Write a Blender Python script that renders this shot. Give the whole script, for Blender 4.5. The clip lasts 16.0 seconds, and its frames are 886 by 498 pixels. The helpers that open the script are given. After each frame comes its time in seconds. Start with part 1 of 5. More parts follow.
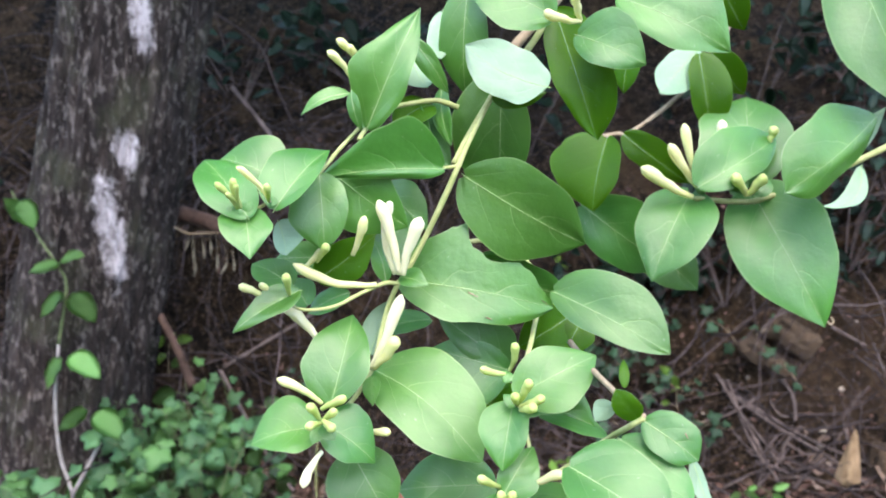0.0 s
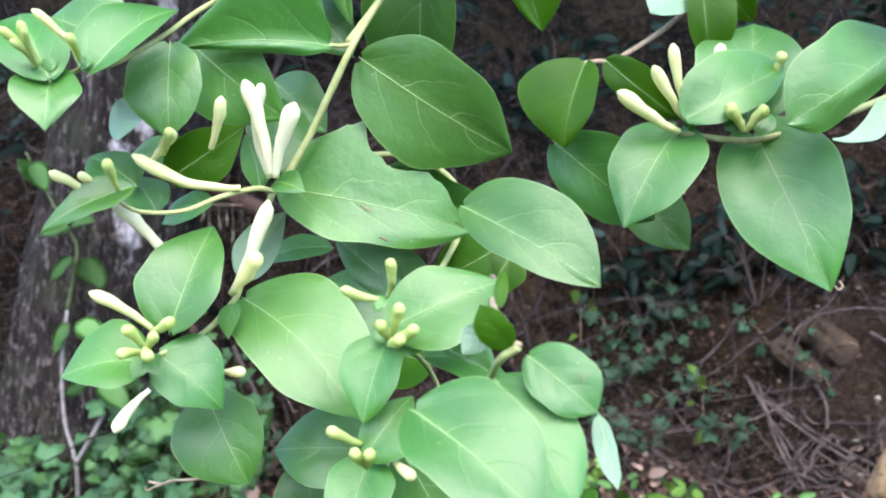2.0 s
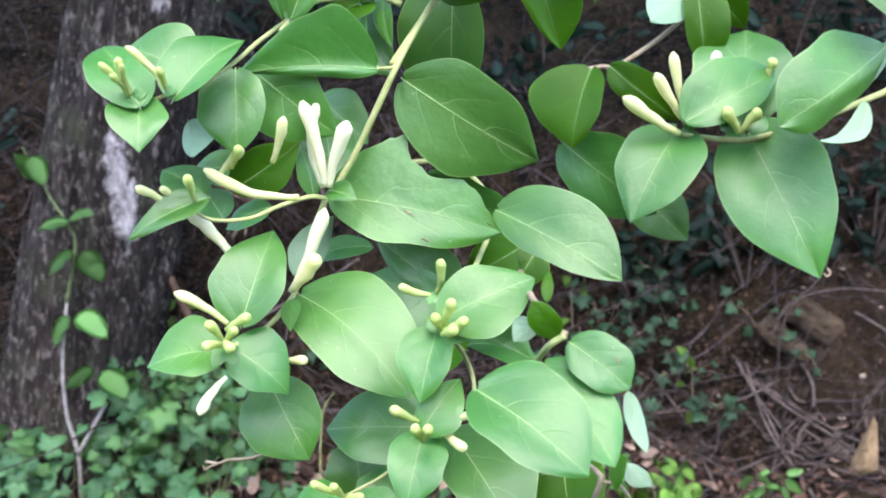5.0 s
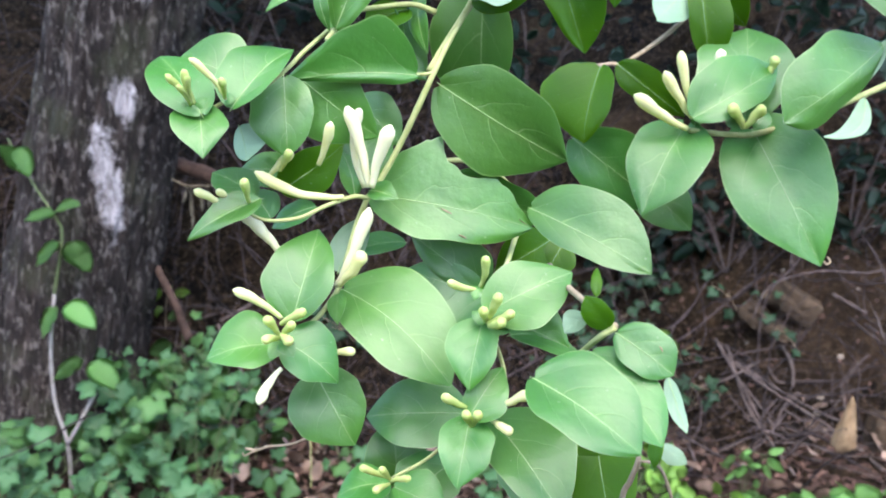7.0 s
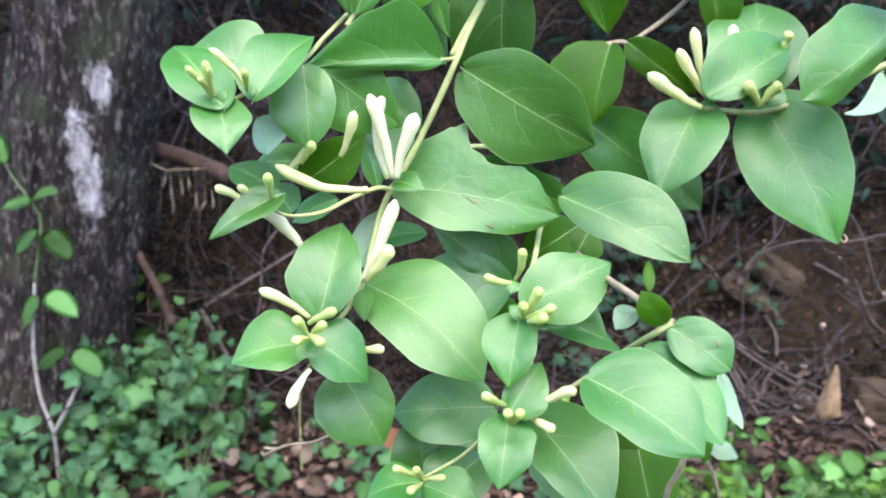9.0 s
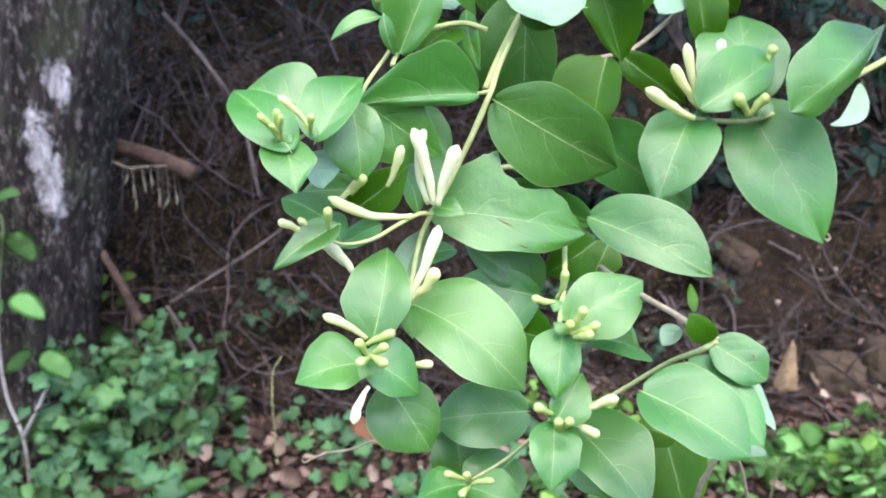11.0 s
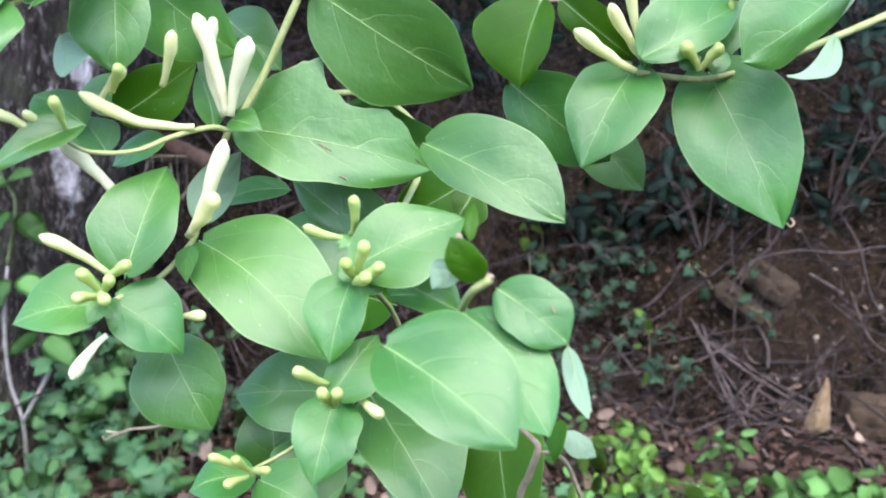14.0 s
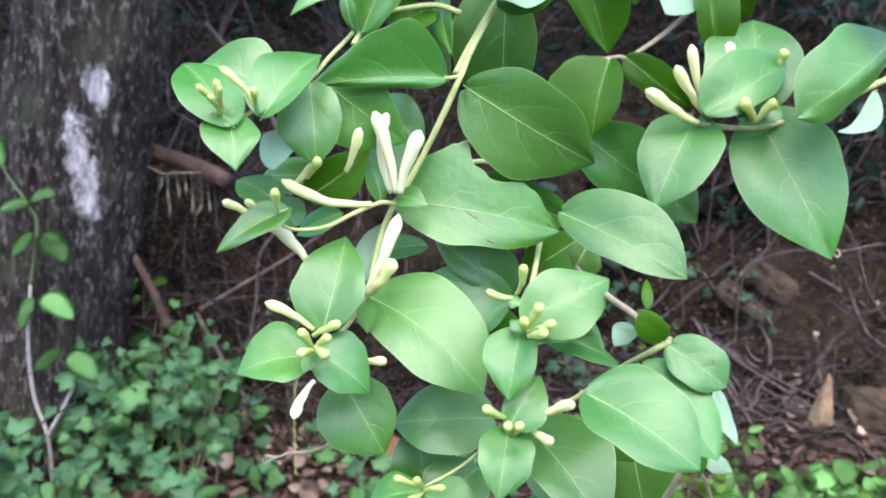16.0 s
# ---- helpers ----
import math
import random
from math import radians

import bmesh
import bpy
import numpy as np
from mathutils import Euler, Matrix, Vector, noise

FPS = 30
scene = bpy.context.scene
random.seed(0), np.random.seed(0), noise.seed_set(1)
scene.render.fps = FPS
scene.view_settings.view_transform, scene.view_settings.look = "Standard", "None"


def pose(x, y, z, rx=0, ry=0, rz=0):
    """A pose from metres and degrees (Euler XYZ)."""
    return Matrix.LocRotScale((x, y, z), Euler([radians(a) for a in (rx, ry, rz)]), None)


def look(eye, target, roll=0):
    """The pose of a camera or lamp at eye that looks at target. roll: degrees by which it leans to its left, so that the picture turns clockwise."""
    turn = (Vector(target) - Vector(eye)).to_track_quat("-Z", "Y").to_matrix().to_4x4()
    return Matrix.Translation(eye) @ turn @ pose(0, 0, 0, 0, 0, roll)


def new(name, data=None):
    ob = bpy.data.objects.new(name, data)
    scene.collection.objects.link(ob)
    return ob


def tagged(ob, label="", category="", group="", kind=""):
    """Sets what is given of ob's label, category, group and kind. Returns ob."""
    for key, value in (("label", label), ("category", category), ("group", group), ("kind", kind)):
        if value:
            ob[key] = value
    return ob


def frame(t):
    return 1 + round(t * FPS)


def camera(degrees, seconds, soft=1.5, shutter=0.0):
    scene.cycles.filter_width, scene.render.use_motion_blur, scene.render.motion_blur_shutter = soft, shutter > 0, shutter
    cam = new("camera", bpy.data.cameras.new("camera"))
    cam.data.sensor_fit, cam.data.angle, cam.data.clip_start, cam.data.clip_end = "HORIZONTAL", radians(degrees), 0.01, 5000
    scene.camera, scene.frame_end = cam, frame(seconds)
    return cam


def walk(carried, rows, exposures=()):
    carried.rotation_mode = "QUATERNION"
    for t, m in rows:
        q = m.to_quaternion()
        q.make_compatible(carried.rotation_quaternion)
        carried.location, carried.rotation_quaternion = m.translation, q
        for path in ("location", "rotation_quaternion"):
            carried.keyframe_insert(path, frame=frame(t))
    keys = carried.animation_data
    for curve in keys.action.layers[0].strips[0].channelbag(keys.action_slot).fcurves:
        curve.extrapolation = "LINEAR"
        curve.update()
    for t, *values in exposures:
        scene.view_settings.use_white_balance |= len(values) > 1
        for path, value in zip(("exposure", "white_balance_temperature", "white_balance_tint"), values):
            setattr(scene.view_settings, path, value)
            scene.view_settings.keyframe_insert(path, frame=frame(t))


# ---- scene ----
# ---- camera ----
cam = camera(53, 16.0, soft=1.9)
PATH = [
    (0, pose(-0.0179, -0.0395, 1.2310, 80.23, 0.98, -0.08)),
    (0.5, pose(-0.0039, -0.0106, 1.2124, 80.13, 0.71, 0.09)),
    (1, pose(0.0315, 0.0295, 1.1910, 80.14, -0.21, 1.44)),
    (1.5, pose(0.0447, 0.0292, 1.1890, 80.24, -0.30, 2.63)),
    (2, pose(0.0408, 0.0409, 1.1826, 79.82, -1.04, 2.92)),
    (2.5, pose(0.0370, 0.0265, 1.1855, 80.16, -0.31, 2.92)),
    (3, pose(0.0298, 0.0161, 1.1918, 79.70, 0.07, 2.48)),
    (3.5, pose(-0.0014, -0.0080, 1.2048, 79.24, 0.69, 1.54)),
    (4, pose(0.0093, 0.0004, 1.1990, 78.96, 0.32, 1.80)),
    (4.5, pose(0.0240, 0.0024, 1.1946, 78.99, -0.22, 2.14)),
    (7, pose(-0.0036, -0.0211, 1.2041, 78.00, -0.13, 0.41)),
    (7.5, pose(-0.0086, -0.0129, 1.2049, 77.72, 0.19, 0.13)),
    (8, pose(-0.0151, -0.0040, 1.2018, 77.46, 0.21, -0.06)),
    (8.5, pose(-0.0179, -0.0041, 1.2030, 76.98, 0.45, -0.52)),
    (11, pose(-0.0646, -0.0291, 1.2318, 75.38, 1.75, -4.62)),
    (11.5, pose(-0.0409, -0.0277, 1.2209, 76.45, 0.88, -3.98)),
    (12, pose(-0.0083, -0.0049, 1.2078, 76.84, 0.69, -3.10)),
    (12.5, pose(-0.0061, -0.0012, 1.2055, 76.72, 0.44, -2.93)),
    (13, pose(-0.0036, 0.0106, 1.1967, 76.41, 0.22, -2.67)),
    (13.5, pose(0.0409, 0.0360, 1.1794, 76.73, -0.40, -1.23)),
    (14, pose(0.0355, 0.0438, 1.1774, 76.69, -0.87, -0.53)),
    (14.5, pose(0.0124, -0.0101, 1.2016, 76.84, -0.54, -0.56)),
    (15, pose(-0.0059, -0.0006, 1.2045, 76.69, -0.13, -0.66)),
    (15.5, pose(-0.0027, -0.0022, 1.2046, 76.79, -0.25, -0.59)),
    (16, pose(-0.0285, -0.0132, 1.2138, 76.76, 0.28, -1.51)),
]

walk(cam, PATH, [(0, 2.75, 6850, 10), (1, 2.78, 6600, 10), (3, 2.78, 6500, 10), (6.8, 2.76, 6600, 10), (8, 2.78, 6550, 10), (11, 2.77, 6500, 10), (13.2, 2.77, 6400, 10), (14, 2.70, 6400, 10), (14.5, 2.70, 6400, 10), (15.2, 2.75, 6400, 10), (16, 2.76, 6450, 10)])
cam.data.dof.use_dof = True
cam.data.dof.focus_distance = 0.385
cam.data.dof.aperture_fstop = 22

# ---- light: soft shade under a bright overcast sky ----
SUN_EL, SUN_AZ = radians(58), radians(172)
world = bpy.data.worlds.new("world")
scene.world = world
world.use_nodes = True
wn = world.node_tree.nodes
sky = wn.new("ShaderNodeTexSky")
sky.sky_type, sky.sun_disc = "NISHITA", False
sky.sun_elevation, sky.sun_rotation = SUN_EL, SUN_AZ
sky.air_density, sky.dust_density = 1.0, 1.5
world.node_tree.links.new(sky.outputs[0], wn["Background"].inputs[0])
wn["Background"].inputs[1].default_value = 0.15
sun = new("sun", bpy.data.lights.new("sun", "SUN"))
sun.data.energy, sun.data.angle, sun.data.color = 0.45, radians(50), (1.0, 0.97, 0.92)
sun.matrix_world = look((0, 0, 0), (-math.sin(SUN_AZ) * math.cos(SUN_EL), -math.cos(SUN_AZ) * math.cos(SUN_EL), -math.sin(SUN_EL)))


# ---- materials ----
class Nodes:
    """A short hand for node materials."""

    def __init__(self, name, rough=0.6, spec=0.4):
        self.mat = bpy.data.materials.new(name)
        self.mat.use_nodes = True
        self.tree = self.mat.node_tree
        self.bsdf = self.tree.nodes["Principled BSDF"]
        self.out = self.tree.nodes["Material Output"]
        self.bsdf.inputs["Roughness"].default_value = rough
        self.bsdf.inputs["Specular IOR Level"].default_value = spec

    def node(self, kind, **sets):
        n = self.tree.nodes.new(kind)
        for key, value in sets.items():
            if key == "op":
                n.operation = value
            else:
                n.inputs[key].default_value = value
        return n

    def link(self, a, b):
        self.tree.links.new(a, b)

    def coords(self, which="Object", scale=(1, 1, 1)):
        tc = self.tree.nodes.new("ShaderNodeTexCoord")
        mp = self.tree.nodes.new("ShaderNodeMapping")
        mp.inputs["Scale"].default_value = scale
        self.link(tc.outputs[which], mp.inputs[0])
        return mp.outputs[0]

    def noise(self, vec, scale, detail=4.0, rough=0.6):
        n = self.tree.nodes.new("ShaderNodeTexNoise")
        n.inputs["Scale"].default_value, n.inputs["Detail"].default_value, n.inputs["Roughness"].default_value = scale, detail, rough
        self.link(vec, n.inputs["Vector"])
        return n.outputs["Fac"]

    def ramp(self, fac, stops):
        n = self.tree.nodes.new("ShaderNodeValToRGB")
        while len(n.color_ramp.elements) < len(stops):
            n.color_ramp.elements.new(0.5)
        for e, (p, c) in zip(n.color_ramp.elements, stops):
            e.position, e.color = p, (*c, 1)
        self.link(fac, n.inputs[0])
        return n.outputs[0]

    def math(self, op, a, b=None, c=None):
        n = self.tree.nodes.new("ShaderNodeMath")
        n.operation = op
        for k, v in enumerate((a, b, c)):
            if v is None:
                continue
            if isinstance(v, (int, float)):
                n.inputs[k].default_value = v
            else:
                self.link(v, n.inputs[k])
        return n.outputs[0]

    def mix(self, fac, a, b, blend="MIX"):
        n = self.tree.nodes.new("ShaderNodeMix")
        n.data_type, n.blend_type = "RGBA", blend
        for sock, v in ((n.inputs[0], fac), (n.inputs[6], a), (n.inputs[7], b)):
            if isinstance(v, (int, float)):
                sock.default_value = v
            elif isinstance(v, tuple):
                sock.default_value = (*v, 1)
            else:
                self.link(v, sock)
        return n.outputs[2]

    def color(self, c):
        if isinstance(c, tuple):
            self.bsdf.inputs["Base Color"].default_value = (*c, 1)
        else:
            self.link(c, self.bsdf.inputs["Base Color"])

    def bump(self, height, strength=0.4, dist=0.01):
        n = self.node("ShaderNodeBump", Strength=strength, Distance=dist)
        self.link(height, n.inputs["Height"])
        self.link(n.outputs[0], self.bsdf.inputs["Normal"])
        return n.outputs[0]

    def translucent(self, c, amount):
        t = self.node("ShaderNodeBsdfTranslucent")
        if isinstance(c, tuple):
            t.inputs[0].default_value = (*c, 1)
        else:
            self.link(c, t.inputs[0])
        m = self.node("ShaderNodeMixShader")
        m.inputs[0].default_value = amount
        self.link(self.bsdf.outputs[0], m.inputs[1])
        self.link(t.outputs[0], m.inputs[2])
        self.link(m.outputs[0], self.out.inputs[0])

    def random(self):
        return self.tree.nodes.new("ShaderNodeObjectInfo").outputs["Random"]

    def island(self):
        return self.tree.nodes.new("ShaderNodeNewGeometry").outputs["Random Per Island"]


def leaf_material(name, dark, light, vein, rough, through_color, amount, vein_amount=0.5, spec=0.7, wax=0.0):
    """A leaf blade: two greens in soft blotches, a few faint arching side veins, a waxy skin and some light through it."""
    m = Nodes(name, rough, spec)
    uv = m.coords("UV")
    sep = m.node("ShaderNodeSeparateXYZ")
    m.link(uv, sep.inputs[0])
    u, v = sep.outputs[0], sep.outputs[1]
    side = m.math("ABSOLUTE", m.math("MULTIPLY_ADD", v, 2.0, -1.0))
    ob = m.coords("Object")
    wob = m.noise(ob, 70, 2)
    bent = m.math("SUBTRACT", m.math("MULTIPLY_ADD", wob, 0.13, u), m.math("MULTIPLY", m.math("POWER", side, 1.4), 0.50))
    odd = m.math("MULTIPLY", m.math("LESS_THAN", v, 0.5), 0.37)
    saw = m.math("ABSOLUTE", m.math("SUBTRACT", m.math("FRACT", m.math("MULTIPLY_ADD", bent, 3.2, odd)), 0.5))
    line = m.math("MAXIMUM", m.math("SUBTRACT", 1.0, m.math("MULTIPLY", saw, 30.0)), 0.0)
    line = m.math("MULTIPLY", line, m.math("MAXIMUM", m.math("SUBTRACT", 1.0, m.math("MULTIPLY", side, 1.15)), 0.0))
    near_rib = m.math("MAXIMUM", m.math("SUBTRACT", 1.0, m.math("MULTIPLY", side, 5.0)), 0.0)
    blot = m.noise(ob, 38, 5)
    base = m.ramp(blot, [(0.3, dark), (0.72, light)])
    tint = m.math("MULTIPLY_ADD", m.random(), 0.34, 0.83)
    tinted = m.node("ShaderNodeHueSaturation")
    m.link(base, tinted.inputs["Color"])
    m.link(tint, tinted.inputs["Value"])
    again = m.math("FRACT", m.math("MULTIPLY", m.random(), 7.31))
    m.link(m.math("MULTIPLY_ADD", again, 0.026, 0.484), tinted.inputs["Hue"])
    base = tinted.outputs[0]
    fine = m.noise(ob, 900, 3)
    base = m.mix(m.math("MULTIPLY", fine, 0.18), base, light)
    col = m.mix(m.math("MULTIPLY", line, vein_amount), base, vein)
    col = m.mix(m.math("MULTIPLY", near_rib, 0.12), col, vein)
    edge = m.math("GREATER_THAN", side, 0.972)
    col = m.mix(m.math("MULTIPLY", edge, 0.3), col, vein)
    speck = m.math("GREATER_THAN", m.noise(ob, 420, 1), 0.765)
    col = m.mix(m.math("MULTIPLY", speck, 0.35), col, (0.36, 0.42, 0.24))
    m.color(col)
    patch = m.noise(ob, 55, 3)
    m.link(m.math("MULTIPLY_ADD", patch, 0.22, rough - 0.11), m.bsdf.inputs["Roughness"])
    m.bsdf.inputs["Coat Weight"].default_value = wax
    m.bsdf.inputs["Coat Roughness"].default_value = 0.46
    soft = m.noise(ob, 110, 3)
    quilt = m.math("MULTIPLY", m.math("SINE", m.math("MULTIPLY", saw, 3.14)), m.math("SUBTRACT", 1.0, m.math("MULTIPLY", side, 0.7)))
    high = m.math("MULTIPLY_ADD", soft, 0.7, m.math("MULTIPLY_ADD", fine, 0.06, m.math("MULTIPLY", quilt, 0.13)))
    m.bump(m.math("SUBTRACT", high, m.math("MULTIPLY", line, 0.14)), 0.55, 0.0017)
    m.translucent(through_color, amount)
    return m.mat


LEAF_TOP = leaf_material("leaf_upper_face", (0.028, 0.128, 0.012), (0.060, 0.206, 0.026), (0.32, 0.47, 0.16), 0.45, (0.17, 0.50, 0.02), 0.26, 0.40, 0.73, 0.21)
# darker yellow-green copy: backlight and shade on rear leaves put into the colour
LEAF_BACKLIT = leaf_material("leaf_backlit_tone", (0.022, 0.085, 0.003), (0.046, 0.145, 0.005), (0.20, 0.36, 0.06), 0.45, (0.28, 0.50, 0.01), 0.45, 0.3, 0.28)
LEAF_UNDER = leaf_material("leaf_under_face", (0.17, 0.29, 0.17), (0.26, 0.39, 0.25), (0.36, 0.48, 0.30), 0.6, (0.26, 0.44, 0.05), 0.22, 0.3)


def plain_material(name, dark, light, scale, rough=0.6, bump=0.3, dist=0.002, spec=0.3, per=None, glow=None):
    m = Nodes(name, rough, spec)
    ob = m.coords("Object")
    n = m.noise(ob, scale, 6, 0.65)
    col = m.ramp(n, [(0.3, dark), (0.7, light)])
    if per:
        val = m.math("MULTIPLY_ADD", m.island() if per == "island" else m.random(), 0.9, 0.55)
        hs = m.node("ShaderNodeHueSaturation")
        m.link(col, hs.inputs["Color"])
        m.link(val, hs.inputs["Value"])
        col = hs.outputs[0]
    m.color(col)
    m.bump(m.noise(ob, scale * 4, 5), bump, dist)
    if glow:
        m.translucent(glow, 0.35)
    return m.mat


SPOT = plain_material("leaf_blemish", (0.16, 0.10, 0.05), (0.28, 0.19, 0.11), 300, 0.8)
MIDRIB = plain_material("midrib", (0.23, 0.38, 0.12), (0.34, 0.47, 0.19), 200, 0.5)
stem_green = plain_material("green_stem", (0.26, 0.30, 0.10), (0.42, 0.44, 0.19), 160, 0.6, 0.4, 0.0008)
STALK = plain_material("weed_stalk", (0.07, 0.10, 0.04), (0.16, 0.19, 0.08), 100, 0.7)
stem_brown = plain_material("brown_stem", (0.22, 0.16, 0.10), (0.40, 0.31, 0.21), 220, 0.75, 0.6, 0.001)
GREY_TWIG = plain_material("grey_twig", (0.20, 0.175, 0.16), (0.38, 0.34, 0.32), 60, 0.85, 0.5, 0.002)
white_bud = plain_material("white_bud", (0.81, 0.79, 0.48), (0.91, 0.89, 0.69), 120, 0.55, 0.2, 0.0006, glow=(0.8, 0.8, 0.5))
cream_bud = plain_material("cream_bud", (0.72, 0.71, 0.31), (0.86, 0.84, 0.50), 120, 0.55, 0.2, 0.0006, glow=(0.7, 0.75, 0.3))
green_bud = plain_material("green_bud", (0.48, 0.57, 0.17), (0.68, 0.74, 0.32), 120, 0.55, 0.2, 0.0006, glow=(0.5, 0.65, 0.15))

TRUNK_FOOT, TRUNK_TOP = Vector((-1.260, 2.66, -0.05)), Vector((-0.93, 2.60, 1.36))


def bark_material():
    """Dark rough bark with pale flecks and two long worn patches where lichen has taken hold."""
    m = Nodes("bark", 0.9, 0.2)
    ob = m.coords("Object", (1, 1, 0.26))
    full = m.coords("Object")
    plates = m.noise(ob, 30, 8, 0.72)
    col = m.ramp(plates, [(0.33, (0.009, 0.006, 0.006)), (0.5, (0.028, 0.021, 0.019)), (0.66, (0.070, 0.054, 0.049))])
    furrow = m.noise(m.coords("Object", (1, 1, 0.10)), 16, 4, 0.6)
    col = m.mix(m.ramp(furrow, [(0.36, (0.8, 0.8, 0.8)), (0.5, (0, 0, 0))]), col, (0.010, 0.007, 0.006))
    fleck = m.noise(m.coords("Object", (1, 1, 0.42)), 62, 4, 0.62)
    col = m.mix(m.ramp(fleck, [(0.53, (0, 0, 0)), (0.66, (0.8, 0.8, 0.8))]), col, (0.20, 0.17, 0.155))
    moss = m.noise(full, 5, 4)
    col = m.mix(m.ramp(moss, [(0.52, (0, 0, 0)), (0.75, (0.45, 0.45, 0.45))]), col, (0.085, 0.095, 0.05))
    sep = m.node("ShaderNodeSeparateXYZ")
    m.link(full, sep.inputs[0])
    ragged = m.noise(full, 22, 6, 0.7)
    for cx, cz, rx, rz in PATCHES:
        dx = m.math("DIVIDE", m.math("SUBTRACT", sep.outputs[0], cx), rx)
        dz = m.math("DIVIDE", m.math("SUBTRACT", sep.outputs[2], cz), rz)
        d = m.math("ADD", m.math("MULTIPLY", dx, dx), m.math("MULTIPLY", dz, dz))
        d = m.math("ADD", d, m.math("MULTIPLY_ADD", ragged, 4.4, -2.2))
        front = m.math("LESS_THAN", sep.outputs[1], -0.02)
        fade = m.math("MINIMUM", m.math("MAXIMUM", m.math("MULTIPLY", m.math("SUBTRACT", 1.15, d), 1.2), 0.0), 0.92)
        inside = m.math("MULTIPLY", fade, front)
        col = m.mix(inside, col, m.ramp(fleck, [(0.34, (0.28, 0.24, 0.24)), (0.58, (0.62, 0.56, 0.58))]))
    m.color(col)
    m.bump(m.math("ADD", m.math("ADD", plates, m.math("MULTIPLY", fleck, 0.4)), m.math("MULTIPLY", furrow, 1.2)), 0.9, 0.025)
    return m.mat


# centre across, height, half width and half height of the pale patches, from the foot of the tree
PATCHES = [(0.305, 0.93, 0.038, 0.17), (0.370, 1.15, 0.032, 0.07), (0.44, 1.50, 0.03, 0.10)]
BARK = bark_material()

EARTH = Nodes("bank_earth", 0.95, 0.15)
_v = EARTH.coords("Object")
# earth tones taken close to black so the colour carries part of the bank's shade
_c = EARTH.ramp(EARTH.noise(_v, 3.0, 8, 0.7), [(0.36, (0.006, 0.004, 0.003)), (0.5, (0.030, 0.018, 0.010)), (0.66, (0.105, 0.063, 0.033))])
_c = EARTH.mix(EARTH.ramp(EARTH.noise(_v, 28, 6, 0.7), [(0.5, (0, 0, 0)), (0.66, (0.7, 0.7, 0.7))]), _c, (0.130, 0.082, 0.046))
_c = EARTH.mix(EARTH.ramp(EARTH.noise(_v, 75, 4, 0.6), [(0.54, (0, 0, 0)), (0.64, (0.75, 0.75, 0.75))]), _c, (0.175, 0.115, 0.070))
# near-black noise hollows, shade between clods painted in
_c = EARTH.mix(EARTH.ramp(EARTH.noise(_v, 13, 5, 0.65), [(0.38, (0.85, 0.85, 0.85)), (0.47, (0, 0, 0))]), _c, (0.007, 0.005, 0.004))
_s = EARTH.node("ShaderNodeVectorMath", op="DISTANCE")
EARTH.link(_v, _s.inputs[0])
_s.inputs[1].default_value = (1.28, 2.92, 0.28)
_d = EARTH.math("ADD", _s.outputs["Value"], EARTH.math("MULTIPLY_ADD", EARTH.noise(_v, 6, 5, 0.7), 0.7, -0.35))
_c = EARTH.mix(EARTH.math("MULTIPLY", EARTH.math("LESS_THAN", _d, 0.27), 0.45), _c, EARTH.ramp(EARTH.noise(_v, 20, 6, 0.7), [(0.3, (0.06, 0.037, 0.024)), (0.7, (0.19, 0.12, 0.072))]))
EARTH.color(_c)
EARTH.bump(EARTH.noise(_v, 22, 8, 0.8), 1.0, 0.14)
EARTH = EARTH.mat
LITTER = plain_material("dead_leaf_litter", (0.026, 0.014, 0.011), (0.145, 0.082, 0.062), 25, 0.85, 0.3, 0.004, 0.2, per="island")
DEAD_LEAF = plain_material("dead_leaf", (0.20, 0.125, 0.09), (0.46, 0.33, 0.26), 60, 0.8, 0.4, 0.003, 0.25, per="object")
TWIG = plain_material("dry_twig", (0.018, 0.013, 0.013), (0.105, 0.078, 0.074), 30, 0.9, 0.5, 0.004, 0.2, per="island")
STICK = plain_material("dead_wood", (0.055, 0.040, 0.036), (0.17, 0.128, 0.116), 25, 0.9, 0.6, 0.006, 0.2)
BRANCH = plain_material("brown_branch", (0.030, 0.018, 0.014), (0.115, 0.070, 0.054), 25, 0.9, 0.6, 0.006, 0.2)
STONE = plain_material("tan_stone", (0.16, 0.10, 0.055), (0.36, 0.24, 0.14), 22, 0.85, 0.7, 0.012, 0.2)
ORANGE_LEAF = plain_material("orange_dead_leaf", (0.26, 0.10, 0.05), (0.46, 0.21, 0.12), 60, 0.8, 0.4, 0.003, 0.25)
HUSK = plain_material("dry_husk", (0.09, 0.075, 0.05), (0.19, 0.165, 0.12), 60, 0.8)
PEBBLE = plain_material("pale_pebble", (0.16, 0.12, 0.09), (0.36, 0.29, 0.23), 60, 0.85, 0.4, 0.002, 0.25, per="object")
BLOCK = plain_material("dull_stone", (0.042, 0.029, 0.020), (0.115, 0.077, 0.050), 14, 0.9, 0.8, 0.015, 0.2)


def weed_material(name, dark, light, glow, amount=0.25, vary=0.8):
    m = Nodes(name, 0.5, 0.35)
    ob = m.coords("Object")
    col = m.ramp(m.noise(ob, 35, 4), [(0.3, dark), (0.7, light)])
    hs = m.node("ShaderNodeHueSaturation")
    m.link(col, hs.inputs["Color"])
    m.link(m.math("MULTIPLY_ADD", m.random(), vary, 1 - vary / 2), hs.inputs["Value"])
    m.color(hs.outputs[0])
    m.bump(m.noise(ob, 150, 3), 0.3, 0.002)
    m.translucent(glow, amount)
    return m.mat


